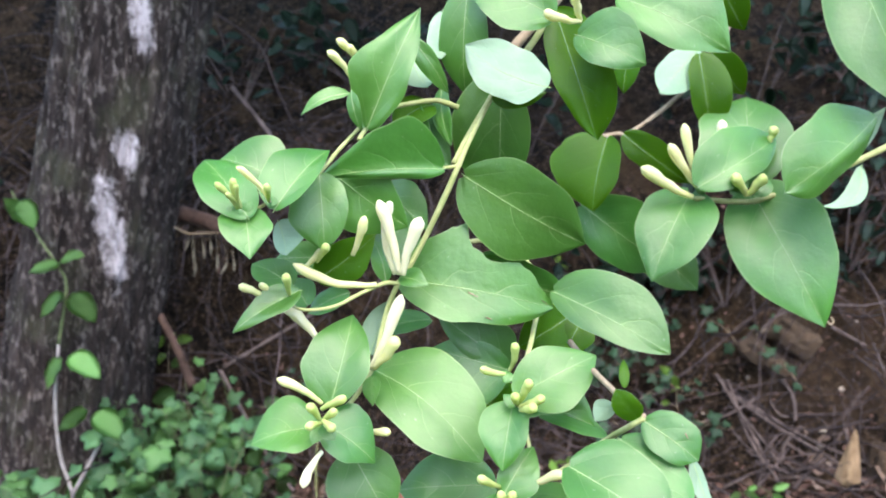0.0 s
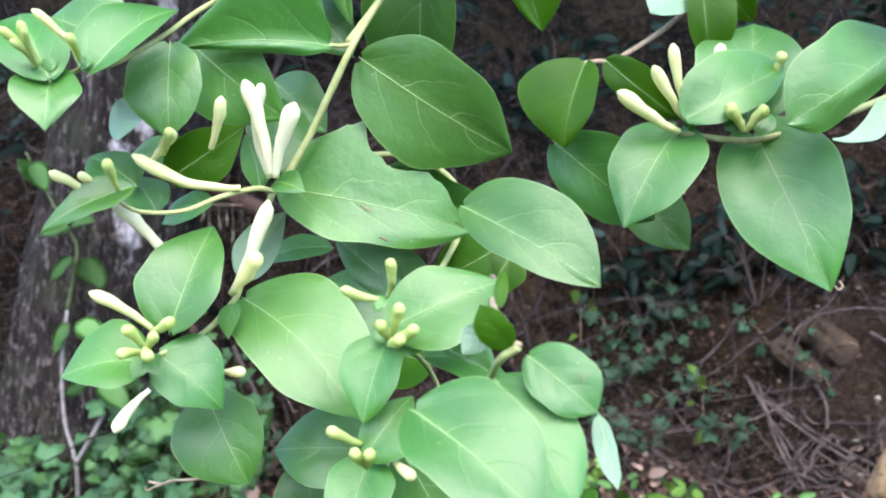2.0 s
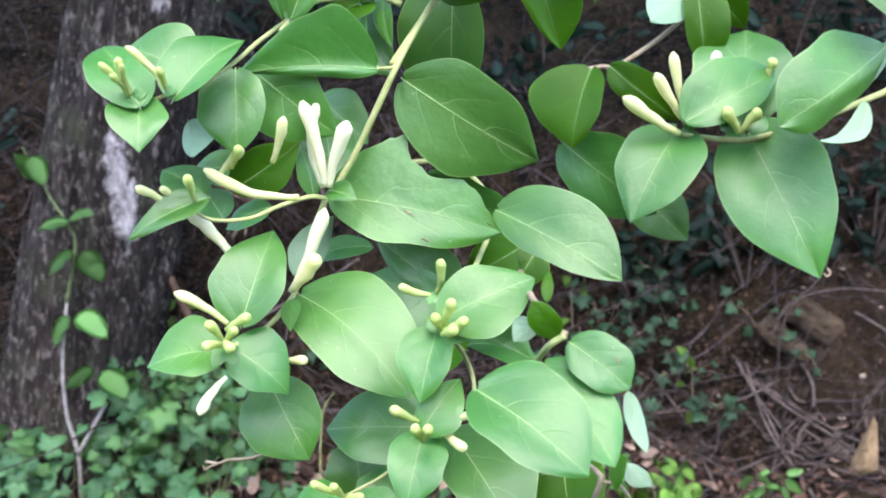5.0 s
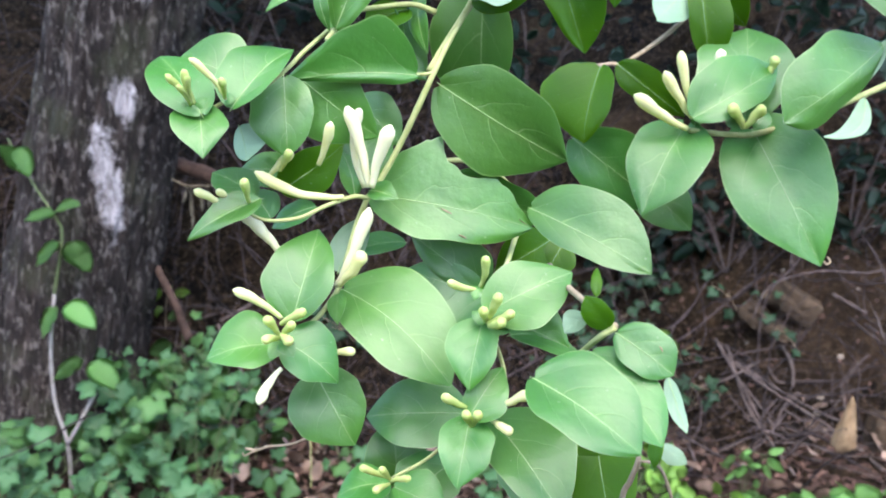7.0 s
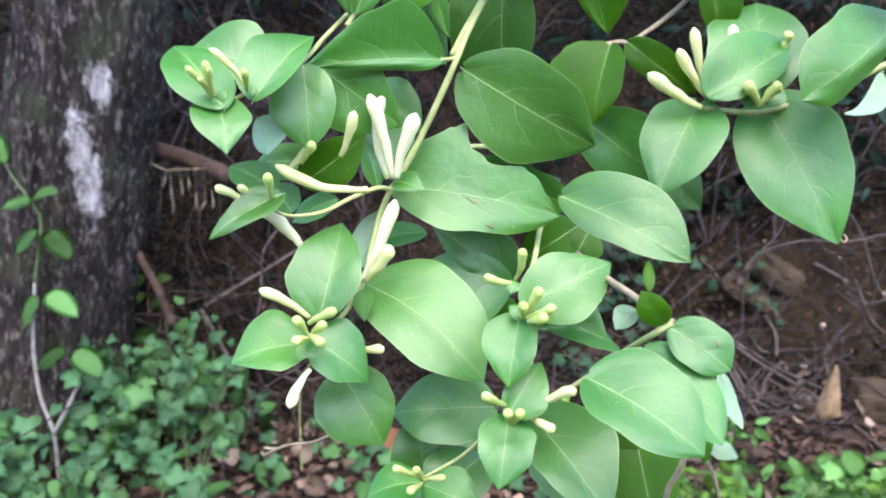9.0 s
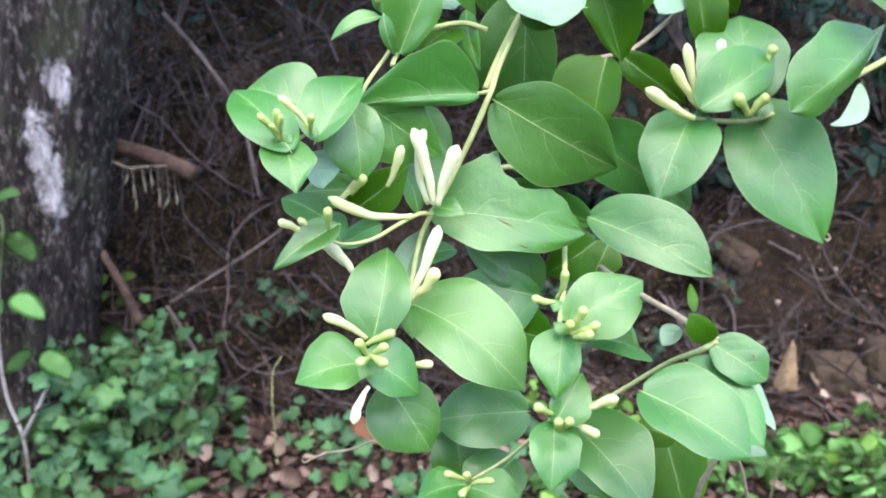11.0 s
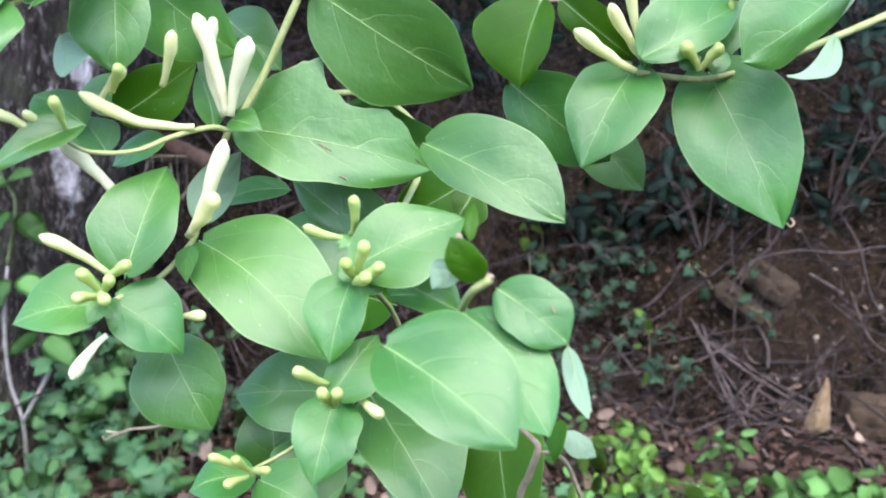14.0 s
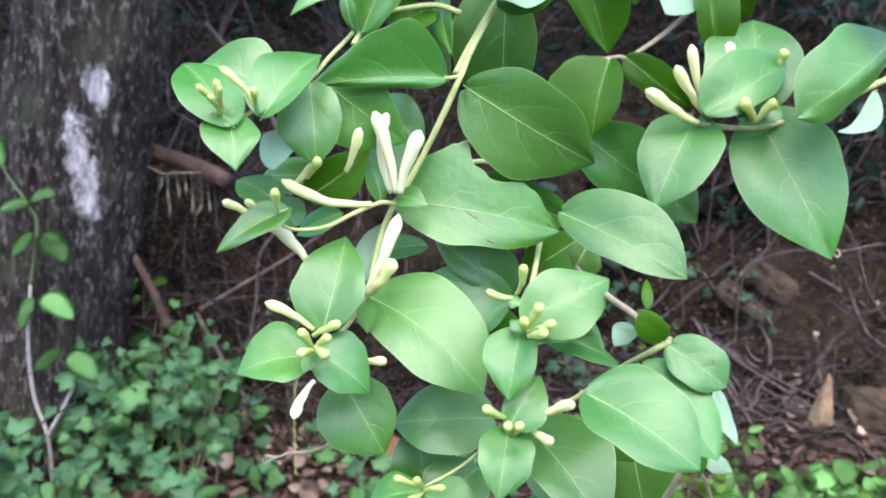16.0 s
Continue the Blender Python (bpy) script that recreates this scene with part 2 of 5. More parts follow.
IVY = weed_material("ground_cover_leaf", (0.036, 0.108, 0.038), (0.085, 0.190, 0.078), (0.15, 0.34, 0.05), 0.25, 0.7)
IVY_PALE = weed_material("pale_ground_cover_leaf", (0.05, 0.13, 0.035), (0.095, 0.20, 0.065), (0.22, 0.42, 0.07))
# ivy green darkened, the bank's shade is put into the leaf colour
IVY_SHADE_TONE = weed_material("bank_ivy_leaf_shade_tone", (0.020, 0.055, 0.026), (0.045, 0.095, 0.045), (0.05, 0.13, 0.04))
WEED = weed_material("weed_leaf", (0.10, 0.22, 0.06), (0.19, 0.34, 0.12), (0.34, 0.60, 0.14), 0.3, 1.0)
BROAD = weed_material("broad_weed_leaf", (0.15, 0.33, 0.09), (0.24, 0.44, 0.16), (0.40, 0.66, 0.14), 0.3, 0.3)
LIME = weed_material("lime_leaf", (0.18, 0.34, 0.06), (0.27, 0.44, 0.12), (0.45, 0.65, 0.10), 0.35, 0.5)
# shrub leaves far below their lit green, shade included in the colour
SHRUB = weed_material("shrub_leaf_shade_tone", (0.014, 0.036, 0.024), (0.030, 0.060, 0.042), (0.04, 0.10, 0.04))


# leaves of the unseen crown that shades the bank
CROWN = weed_material("tree_leaf", (0.035, 0.085, 0.025), (0.06, 0.13, 0.04), (0.08, 0.18, 0.03))


# ---- shared builders ----
def part(name, bm, material, parent, label=""):
    """One mesh object from a bmesh, under a thing or a part."""
    me = bpy.data.meshes.new(name)
    bm.to_mesh(me)
    bm.free()
    return place(name, me, material, parent, label)


def place(name, me, material, parent, label=""):
    if not me.materials:
        for one in material if isinstance(material, tuple) else (material,):
            me.materials.append(one)
        me.shade_smooth()
    ob = new(name, me)
    if parent:
        ob.parent = parent
        ob.matrix_parent_inverse = parent.matrix_basis.inverted()
    if label:
        tagged(ob, label)
    return ob


def empty(name, at, label, category, group="", kind=""):
    ob = new(name)
    ob.location = at
    ob.empty_display_size = 0.05
    return tagged(ob, label, category, group, kind)


def smooth_line(points, steps=6):
    """A Catmull-Rom line through the points."""
    p = [Vector(q) for q in points]
    p = [2 * p[0] - p[1], *p, 2 * p[-1] - p[-2]]
    out = []
    for i in range(1, len(p) - 2):
        for k in range(steps):
            t = k / steps
            a, b, c, d = p[i - 1 : i + 3]
            out.append(0.5 * (2 * b + (c - a) * t + (2 * a - 5 * b + 4 * c - d) * t * t + (3 * b - a - 3 * c + d) * t ** 3))
    return out + [p[-2]]


def add_tube(bm, line, radius, sides=8):
    """A closed tube along line into bm; radius(s) for s from 0 to 1."""
    rings, side = [], None
    for i, c in enumerate(line):
        way = (line[min(i + 1, len(line) - 1)] - line[max(i - 1, 0)]).normalized()
        side = way.orthogonal() if side is None else side - way * side.dot(way)
        side.normalize()
        up = way.cross(side)
        r = radius(i / (len(line) - 1))
        rings.append([bm.verts.new(c + r * (math.cos(2 * math.pi * k / sides) * side + math.sin(2 * math.pi * k / sides) * up)) for k in range(sides)])
    for a, b in zip(rings, rings[1:]):
        for k in range(sides):
            bm.faces.new((a[k], a[(k + 1) % sides], b[(k + 1) % sides], b[k]))
    bm.faces.new(rings[0][::-1])
    bm.faces.new(rings[-1])


def stem(owner, points, r0, r1, material):
    bm = bmesh.new()
    line = smooth_line(points)
    add_tube(bm, line, lambda s: (r0 + (r1 - r0) * s) * (1 + 0.10 * noise.noise(Vector((s * 30, r0 * 900, 0)))), 9)
    return part("stem" if material is stem_green else "twig", bm, material, owner, "brown woody twig" if material is stem_brown else "bare grey twig" if material is GREY_TWIG else "")


def ease(a, b, x):
    t = min(1.0, max(0.0, (x - a) / (b - a)))
    return t * t * (3 - 2 * t)


def bud(owner, a, mid, b, r, material):
    """A club-shaped flower bud: a thin hairy tube that swells to a rounded head."""
    bm = bmesh.new()
    a, mid, b = Vector(a), Vector(mid), Vector(b)
    n = 14
    line = [(1 - s) ** 2 * a + 2 * s * (1 - s) * (2 * mid - (a + b) / 2) + s * s * b for s in (k / n for k in range(n + 1))]
    for k, p in enumerate(line):
        p += 0.30 * r * ease(0, 4, k) * noise.noise_vector(Vector((k * 0.30, a.x * 700, a.z * 700)))

    def radius(s):
        body = 0.48 + 0.42 * min(1.0, max(0.0, (s - 0.08) / 0.6)) + 0.11 * math.exp(-((s - 0.82) / 0.16) ** 2)
        head = math.sqrt(max(0.02, 1 - max(0.0, (s - 0.86) / 0.145) ** 2))
        return r * body * head * (1 + 0.13 * noise.noise(Vector((s * 5, a.x * 900, a.z * 900))))

    add_tube(bm, line, radius, 10)
    label = {"white_bud": "white tubular flower bud", "cream_bud": "creamy white flower bud", "green_bud": "immature yellow-green flower bud"}[material.name]
    return part("flower_bud", bm, material, owner, label)


SEED = [0]


def leaf(owner, base, tip, width, face, sharp=0.6, arch=0.09, fold=0.3, wave=0.12, base_round=0.5, under=False, eaten=False, skew=0.0, backlit=False, spots=(), heart=0.04, bend=0.0, tip_draw=0.2):
    """A leaf blade with an upper and a lower skin, and its raised midrib.
    sharp: 0.4 is blunt, 0.9 drawn out; arch: how far the middle rises; fold: how far the halves stand up; under: the pale face shows;
    heart: how far the shoulders reach back past the stalk; bend: how far the midrib curves aside; tip_draw: how far the tip narrows to a point."""
    base, tip = Vector(base), Vector(tip)
    SEED[0] += 1
    seed = SEED[0] * 7.31
    axis = tip - base
    length = axis.length
    axis.normalize()
    normal = Vector(face)
    if under:
        normal = -normal
    normal = (normal - axis * normal.dot(axis)).normalized()
    side = axis.cross(normal)
    nu, nv = (34 if eaten else 20, 10) if length > 0.022 else (9, 6)
    widest, power = 0.28 + 0.28 * base_round, 3.7 - 2.5 * sharp

    def half(u):
        if u < widest:
            w = max(0.0, 1 - ((widest - u) / widest) ** 2.2) ** 0.55
        else:
            q = (u - widest) / (1 - widest)
            w = (1 - q ** power) * (1 - 0.45 * tip_draw * q ** 3)
        return 0.5 * width * max(w, 0.0)

    lift_off = 0.03 * noise.noise(Vector((seed, 9.0, 4.0)))
    droop = 0.11 + 0.05 * noise.noise(Vector((seed, 6.0, 7.0)))
    bow = bend + 0.02 * noise.noise(Vector((seed, 2.0, 1.0)))

    def point(u, v):
        h = half(u)
        cut = 1 + (2 * skew if v > 0 else -2 * skew)
        if eaten and v < 0:
            cut *= 1 + 0.10 * ease(0.10, 0.34, u) - 0.40 * ease(0.36, 0.42, u) - 0.10 * ease(0.50, 0.53, u) + 0.18 * ease(0.56, 0.72, u) - 0.14 * ease(0.84, 0.88, u) + 0.07 * noise.noise(Vector((u * 24, seed, 0)))
        rough_edge = 1 + wave * 1.1 * noise.noise(Vector((u * 4.0, v * 0.7 + 3, seed))) * abs(v)
        x = h * v * rough_edge * cut
        z = (1.5 * arch + lift_off) * length * 4 * u * (1 - u) * 0.5 + fold * abs(v) ** 1.4 * h * (1 - 0.6 * u) + wave * 0.22 * length * noise.noise(Vector((u * 2.5, v * 1.2, seed))) * (0.3 + abs(v)) - droop * length * (u ** 3) - 0.16 * abs(v) ** 3 * h * (1 - 0.5 * u)
        twist = 0.10 * noise.noise(Vector((seed, u * 1.5, 5.0)))
        z += x * twist
        back = heart * width * abs(v) ** 1.6 * max(0.0, 1 - u / 0.35) ** 2
        return base + axis * (u * length - back) + side * (x + bow * length * 4 * u * (1 - u)) + normal * z

    bm = bmesh.new()
    uv = bm.loops.layers.uv.new("UVMap")
    us = [(k / nu) ** 1.35 for k in range(nu + 1)]
    us[0], us[-1] = 0.004, 0.996
    thick = 0.00018
    grids = []
    for lift in (thick, -thick):
        grids.append([[bm.verts.new(point(u, 2 * j / nv - 1) + normal * (lift if 0 < j < nv else 0.3 * lift)) for j in range(nv + 1)] for u in us])
    for skin, rows in enumerate(grids):
        for i in range(nu):
            for j in range(nv):
                quad = [(i, j), (i, j + 1), (i + 1, j + 1), (i + 1, j)]
                if skin == 1:
                    quad.reverse()
                f = bm.faces.new([rows[a][b] for a, b in quad])
                f.material_index = skin
                for loop, (a, b) in zip(f.loops, quad):
                    loop[uv].uv = (us[a], b / nv)
    # the yellow-green skin paints a blade as if the light came from behind
    blade = part("leaf", bm, (LEAF_BACKLIT if backlit else LEAF_TOP, LEAF_UNDER), owner, "leaf with its pale underside showing" if under else "leaf coloured dark yellow-green as if lit from behind" if backlit else "chewed leaf with brown spots" if eaten else "")
    for su, sv, sr in spots:
        bm = bmesh.new()
        rim = [(su + 1.9 * sr * math.cos(a) * (1 + 0.35 * math.sin(3 * a + su * 9)) / length, sv + 0.9 * sr * math.sin(a + 0.9) / (width * 0.5) * (1 + 0.3 * math.cos(2 * a + sv))) for a in (2 * math.pi * k / 9 for k in range(9))]
        low = [bm.verts.new(point(*q)) for q in rim]
        high = [bm.verts.new(point(*q) + normal * 0.0006) for q in rim]
        bm.faces.new(high)
        for k in range(9):
            bm.faces.new((low[k], low[(k + 1) % 9], high[(k + 1) % 9], high[k]))
        part("leaf_spot", bm, SPOT, blade, "dry brown blemish")
    if length > 0.016:
        bm = bmesh.new()
        r = 0.00014 + 0.0010 * length
        line = [point(k / 12 * 0.97, 0) + normal * (thick if not under else -thick) for k in range(13)]
        line.insert(0, base - axis * min(0.0015, 0.04 * length) - normal * 0.0006)
        add_tube(bm, line, lambda s: r * (1.25 - 0.95 * s), 6)
        part("midrib", bm, MIDRIB, blade)
    return blade


# ---- ground and bank ----
def ground_height(x, y):
    """A flat verge that rises into a steep bank and then a wooded slope; an unseen rise behind the camera is added to
    dim light from the front.
    """
    edge = 2.62 + 0.12 * math.sin(1.3 * x + 0.6) + 0.10 * math.sin(3.1 * x)
    rise = 1.05 * ease(edge, edge + 0.75, y) + 0.75 * ease(edge + 0.55, edge + 1.7, y) + 0.35 * max(0.0, min(y, 14) - 4.2)
    near = 1.0 if abs(x) < 6 and -3 < y < 8 else 0.0
    p = Vector((x, y, 0.0))
    bumps = 0.10 * noise.noise(p * 1.7) + 0.05 * noise.noise(p * 5.1) + near * (0.042 * noise.noise(p * 11) + 0.024 * noise.noise(p * 25))
    hollow = 0.3 * math.exp(-(((x + 0.5) / 0.32) ** 2) - ((y - 2.88) / 0.17) ** 2)
    # added rise out of view, cuts low skylight and its reflection on the leaves
    behind = 2.7 * ease(-1.8, -4.5, y)
    return rise + behind - hollow + bumps * (0.35 + 0.65 * ease(2.2, 2.9, y)) - 0.02


def grown(a, b, step, far):
    vals = list(np.arange(a, b + step / 2, step))
    s, lo, hi = step, a, b
    while hi < far:
        s *= 1.45
        lo, hi = lo - s, hi + s
        vals = [lo, *vals, hi]
    return vals


def build_ground():
    xs, ys = grown(-2.4, 2.8, 0.02, 500), grown(1.7, 4.2, 0.02, 500)
    verts = [(x, y, ground_height(x, y)) for y in ys for x in xs]
    n = len(xs)
    faces = [(j * n + i, j * n + i + 1, (j + 1) * n + i + 1, (j + 1) * n + i) for j in range(len(ys) - 1) for i in range(n - 1)]
    me = bpy.data.meshes.new("ground")
    me.from_pydata(verts, [], faces)
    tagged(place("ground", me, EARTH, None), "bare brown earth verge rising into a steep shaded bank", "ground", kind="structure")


build_ground()


def on_ground(x, y, up=0.0):
    return Vector((x, y, ground_height(x, y) + up))


# ---- the tree ----
def build_tree():
    tree = empty("tree", TRUNK_FOOT, "large leaning tree with dark rough bark and pale lichen patches", "tree")
    lean = (TRUNK_TOP - TRUNK_FOOT) / (TRUNK_TOP.z - TRUNK_FOOT.z)
    rings, around = 260, 150
    verts, faces = [], []
    for i in range(rings + 1):
        z = -0.15 + 4.2 * (i / rings) ** 1.15
        centre = lean * z
        flare = 1 + 0.55 * math.exp(-max(z, 0) / 0.14) * 0.6
        for k in range(around):
            a = 2 * math.pi * k / around
            d = Vector((math.cos(a), math.sin(a), 0))
            roots = 1 + 0.10 * math.exp(-max(z, 0) / 0.25) * math.cos(5 * a + 1.0)
            q = Vector((d.x * 7.5, d.y * 7.5, z * 2.4))
            ridge = abs(noise.noise(q * 1.6)) * 0.030 + noise.noise(q * 4.5) * 0.012 + noise.noise(Vector((d.x * 30, d.y * 30, z * 11))) * 0.006
            broad = 0.03 * noise.noise(Vector((d.x * 1.5, d.y * 1.5, z * 1.1)))
            r = 0.232 * (1 - 0.05 * z) * flare * roots + broad - ridge
            verts.append(centre + d * r)
    for i in range(rings):
        for k in range(around):
            k2 = (k + 1) % around
            faces.append((i * around + k, i * around + k2, (i + 1) * around + k2, (i + 1) * around + k))
    faces.append(tuple(range(rings * around, (rings + 1) * around)))
    me = bpy.data.meshes.new("trunk")
    me.from_pydata([tuple(v) for v in verts], [], faces)
    ob = place("trunk", me, BARK, None)
    ob.parent = tree
    rng = random.Random(3)
    # limbs and crown lie out of view, added and spread to shade the bank
    top = TRUNK_FOOT + lean * 2.6
    tips = []
    for k in range(9):
        a = 2 * math.pi * k / 9 + rng.uniform(-0.3, 0.3)
        start = TRUNK_FOOT + lean * rng.uniform(2.1, 3.0)
        end = top + Vector((0.4 + math.cos(a) * 2.6, 0.15 + math.sin(a) * 1.45, rng.uniform(0.3, 1.4)))
        bm = bmesh.new()
        line = smooth_line([start, start.lerp(end, 0.45) + Vector((0, 0, 0.25)), end], 7)
        add_tube(bm, line, lambda t: 0.075 * (1.1 - 0.9 * t), 8)
        part("limb", bm, BARK, tree)
        tips += line[5:]
    verts, faces = [], []
    for _ in range(6500):
        c = rng.choice(tips) + Vector((rng.gauss(0, 0.42), rng.gauss(0, 0.42), rng.gauss(0.1, 0.3)))
        turn = Euler((rng.gauss(0, 0.6), rng.gauss(0, 0.6), rng.uniform(0, 6.28))).to_matrix()
        l = rng.uniform(0.10, 0.19)
        b = len(verts)
        for u, v, h in ((-0.5, 0, 0.0), (0, -0.32, 0.08), (0, 0.32, 0.08), (0.5, 0, -0.1), (0, 0, -0.02)):
            verts.append(tuple(c + turn @ Vector((u * l, v * l, h * l))))
        faces += [(b, b + 1, b + 4), (b + 1, b + 3, b + 4), (b + 3, b + 2, b + 4), (b + 2, b, b + 4)]
    me = bpy.data.meshes.new("crown")
    me.from_pydata(verts, [], faces)
    place("crown", me, CROWN, tree)


build_tree()


# ---- simple leaves for the ground plants ----
def small_leaf_mesh(name, lobes=0, seed=0, wide=0.8):
    """A small bent leaf 1 m long that is scaled down where it is used; lobes: how deep its edge is lobed."""
    bm = bmesh.new()
    rng = random.Random(seed)
    bend, n = rng.uniform(0.1, 0.3), 8
    rows = []
    for i in range(n + 1):
        u = i / n
        h = 0.5 * wide * (max(u, 0.001) ** 0.45) * (max(1 - u, 0.001) ** 0.75) / 0.46
        h *= 1 + lobes * math.cos(u * math.pi * 5 + 0.6)
        rows.append([bm.verts.new((h * v, u, 0.22 * abs(v) * h - bend * u * u + 0.04 * rng.uniform(-1, 1))) for v in (-1, -0.5, 0, 0.5, 1)])
    for a, b in zip(rows, rows[1:]):
        for k in range(4):
            bm.faces.new((a[k], a[k + 1], b[k + 1], b[k]))
    bmesh.ops.solidify(bm, geom=bm.faces[:], thickness=0.012)
    me = bpy.data.meshes.new(name)
    bm.to_mesh(me)
    bm.free()
    return me


def lobed_leaf_mesh(name, seed, depth):
    """A small leaf with five pointed lobes, 1 m long, that is scaled down where it is used."""
    rng = random.Random(seed)
    bm = bmesh.new()
    n, rings = 30, []
    for part_of in (1.0, 0.55):
        ring = []
        for k in range(n):
            a = 2 * math.pi * k / n
            a = a - 2 * math.pi if a > math.pi else a
            r = 0.30 - 0.16 * math.exp(-((abs(a) - math.pi) / 0.3) ** 2)
            for at, far in ((0.0, 0.58), (1.257, 0.47), (-1.257, 0.47), (2.094, 0.36), (-2.094, 0.36)):
                r = max(r, far * (1 - (0.30 + depth) * (abs(a - at) / 0.6) ** 1.25))
            r *= part_of * (1 + rng.uniform(-0.06, 0.06)) * (1 + 0.04 * (-1) ** k)
            x, y = r * math.sin(a) * 1.05, 0.42 + r * math.cos(a)
            ring.append(bm.verts.new((x, y, 0.16 * abs(x) - 0.26 * max(0, y - 0.4) ** 2 - 0.10 * (part_of - 0.5))))
        rings.append(ring)
    mid = bm.verts.new((0, 0.42, 0))
    for k in range(n):
        j = (k + 1) % n
        bm.faces.new((rings[0][k], rings[1][k], rings[1][j], rings[0][j]))
        bm.faces.new((rings[1][k], mid, rings[1][j]))
    bmesh.ops.recalc_face_normals(bm, faces=bm.faces[:])
    if bm.faces[0].normal.z < 0:
        bmesh.ops.reverse_faces(bm, faces=bm.faces[:])
    bmesh.ops.solidify(bm, geom=bm.faces[:], thickness=0.012)
    me = bpy.data.meshes.new(name)
    bm.to_mesh(me)
    bm.free()
    return me


def lobed_set(material, depth, count=4):
    made = []
    for k in range(count):
        me = lobed_leaf_mesh("leaf", 7 * k + 3, depth)
        me.materials.append(material)
        me.shade_smooth()
        made.append(me)
    return made


def leaf_set(material, lobes, wide, count=4):
    made = []
    for k in range(count):
        me = small_leaf_mesh("leaf", lobes, k * 11 + int(wide * 100), wide)
        me.materials.append(material)
        me.shade_smooth()
        made.append(me)
    return made


def leaf_facing(at, normal, spin, size):
    """A leaf whose upper face looks along normal, turned by spin about it."""
    return Matrix.Translation(at) @ normal.to_track_quat("Z", "Y").to_matrix().to_4x4() @ Matrix.Rotation(spin, 4, "Z") @ Matrix.Scale(size, 4)


def skyward(rng, lean=0.75, loose=0.45):
    """A leaf's usual facing: up and out from the bank to the light."""
    return Vector((rng.gauss(0, loose), -lean + rng.gauss(0, loose), 0.75 + rng.gauss(0, 0.3))).normalized()


def put_leaf(meshes, rng, parent, m):
    ob = new("leaf", rng.choice(meshes))
    ob.parent = parent
    ob.matrix_parent_inverse = parent.matrix_basis.inverted()
    ob.matrix_basis = m
    return ob


IVY_LEAVES = lobed_set(IVY, 0.12, 5) + lobed_set(IVY_PALE, 0.06, 2) + leaf_set(IVY_PALE, 0.0, 0.85, 1)
VINE_GREEN = leaf_set(weed_material("vine_leaf", (0.10, 0.23, 0.07), (0.17, 0.33, 0.11), (0.28, 0.48, 0.10), 0.3, 0.3), 0.05, 0.74)
SHADE_TONE_LEAVES = lobed_set(IVY_SHADE_TONE, 0.25)
WEED_LEAVES = leaf_set(WEED, 0.0, 0.48)
BROAD_LEAVES = leaf_set(BROAD, 0.0, 0.95)
LIME_LEAVES = leaf_set(LIME, 0.0, 0.7)
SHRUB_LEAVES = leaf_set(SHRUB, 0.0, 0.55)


def herb(name, x, y, label, category, group, meshes, stem_mat, rng, stalks, height, size, spread):
    """A small plant: several thin stalks with leaves in pairs."""
    foot = on_ground(x, y)
    thing = empty(name, foot, label, category, group)
    for s in range(stalks):
        bm = bmesh.new()
        a, h = rng.uniform(0, 6.28), height * rng.uniform(0.6, 1.1)
        end = foot + Vector((math.cos(a) * spread, math.sin(a) * spread, h))
        mid = (foot + end) / 2 + Vector((0, 0, 0.15 * h))
        line = smooth_line([foot - Vector((0, 0, 0.02)), mid, end], 4)
        add_tube(bm, line, lambda t: 0.0014 * (1.2 - 0.7 * t), 5)
        for k in range(1, len(line), 2):
            out = a + (1.3 if k % 4 == 1 else -1.3) + rng.uniform(-0.5, 0.5)
            end = line[k] + Vector((math.cos(out), math.sin(out) * 0.6, 0.5)) * size * rng.uniform(0.3, 0.9)
            add_tube(bm, [line[k], line[k].lerp(end, 0.5), end], lambda t: 0.0009, 4)
            put_leaf(meshes, rng, thing, leaf_facing(end, skyward(rng, 0.8, 0.35), out - 1.57 + rng.uniform(-0.6, 0.6), size * rng.uniform(0.6, 1.2)))
        put_leaf(meshes, rng, thing, leaf_facing(line[-1], skyward(rng), a, size * rng.uniform(0.6, 1.0)))
        part("stalk", bm, stem_mat, thing)
    return thing


VINE_LINE = [(-1.074, 2.300, -0.020), (-1.072, 2.300, 0.146), (-1.101, 2.310, 0.263), (-1.100, 2.310, 0.420), (-1.076, 2.310, 0.581), (-1.041, 2.310, 0.738), (-1.055, 2.310, 0.792), (-1.099, 2.320, 0.859), (-1.142, 2.330, 0.933), (-1.178, 2.340, 1.000)]
VINE_FORK = [(-1.072, 2.300, 0.146), (-1.025, 2.290, 0.221), (-0.987, 2.290, 0.287), (-0.976, 2.290, 0.303)]
VINE_LEAVES = [
    ((-1.047, 2.295, 0.805), (-1.108, 2.270, 0.799)),
    ((-1.043, 2.295, 0.814), (-0.983, 2.270, 0.837)),
    ((-1.042, 2.295, 0.726), (-1.105, 2.270, 0.675)),
    ((-1.024, 2.295, 0.723), (-0.947, 2.270, 0.652)),
    ((-1.064, 2.295, 0.546), (-1.115, 2.270, 0.470)),
    ((-1.042, 2.295, 0.554), (-0.944, 2.270, 0.503)),
    ((-1.006, 2.295, 0.393), (-1.088, 2.270, 0.356)),
    ((-0.990, 2.295, 0.388), (-0.887, 2.270, 0.318)),
    ((-1.136, 2.295, 0.978), (-1.097, 2.270, 0.922)),
    ((-1.126, 2.295, 0.922), (-1.153, 2.270, 0.981)),
]
# places of single plants on the verge and the bank
BROAD_WEEDS = [(1.14, 2.20), (1.12, 2.13), (1.21, 2.12), (1.03, 2.12)]
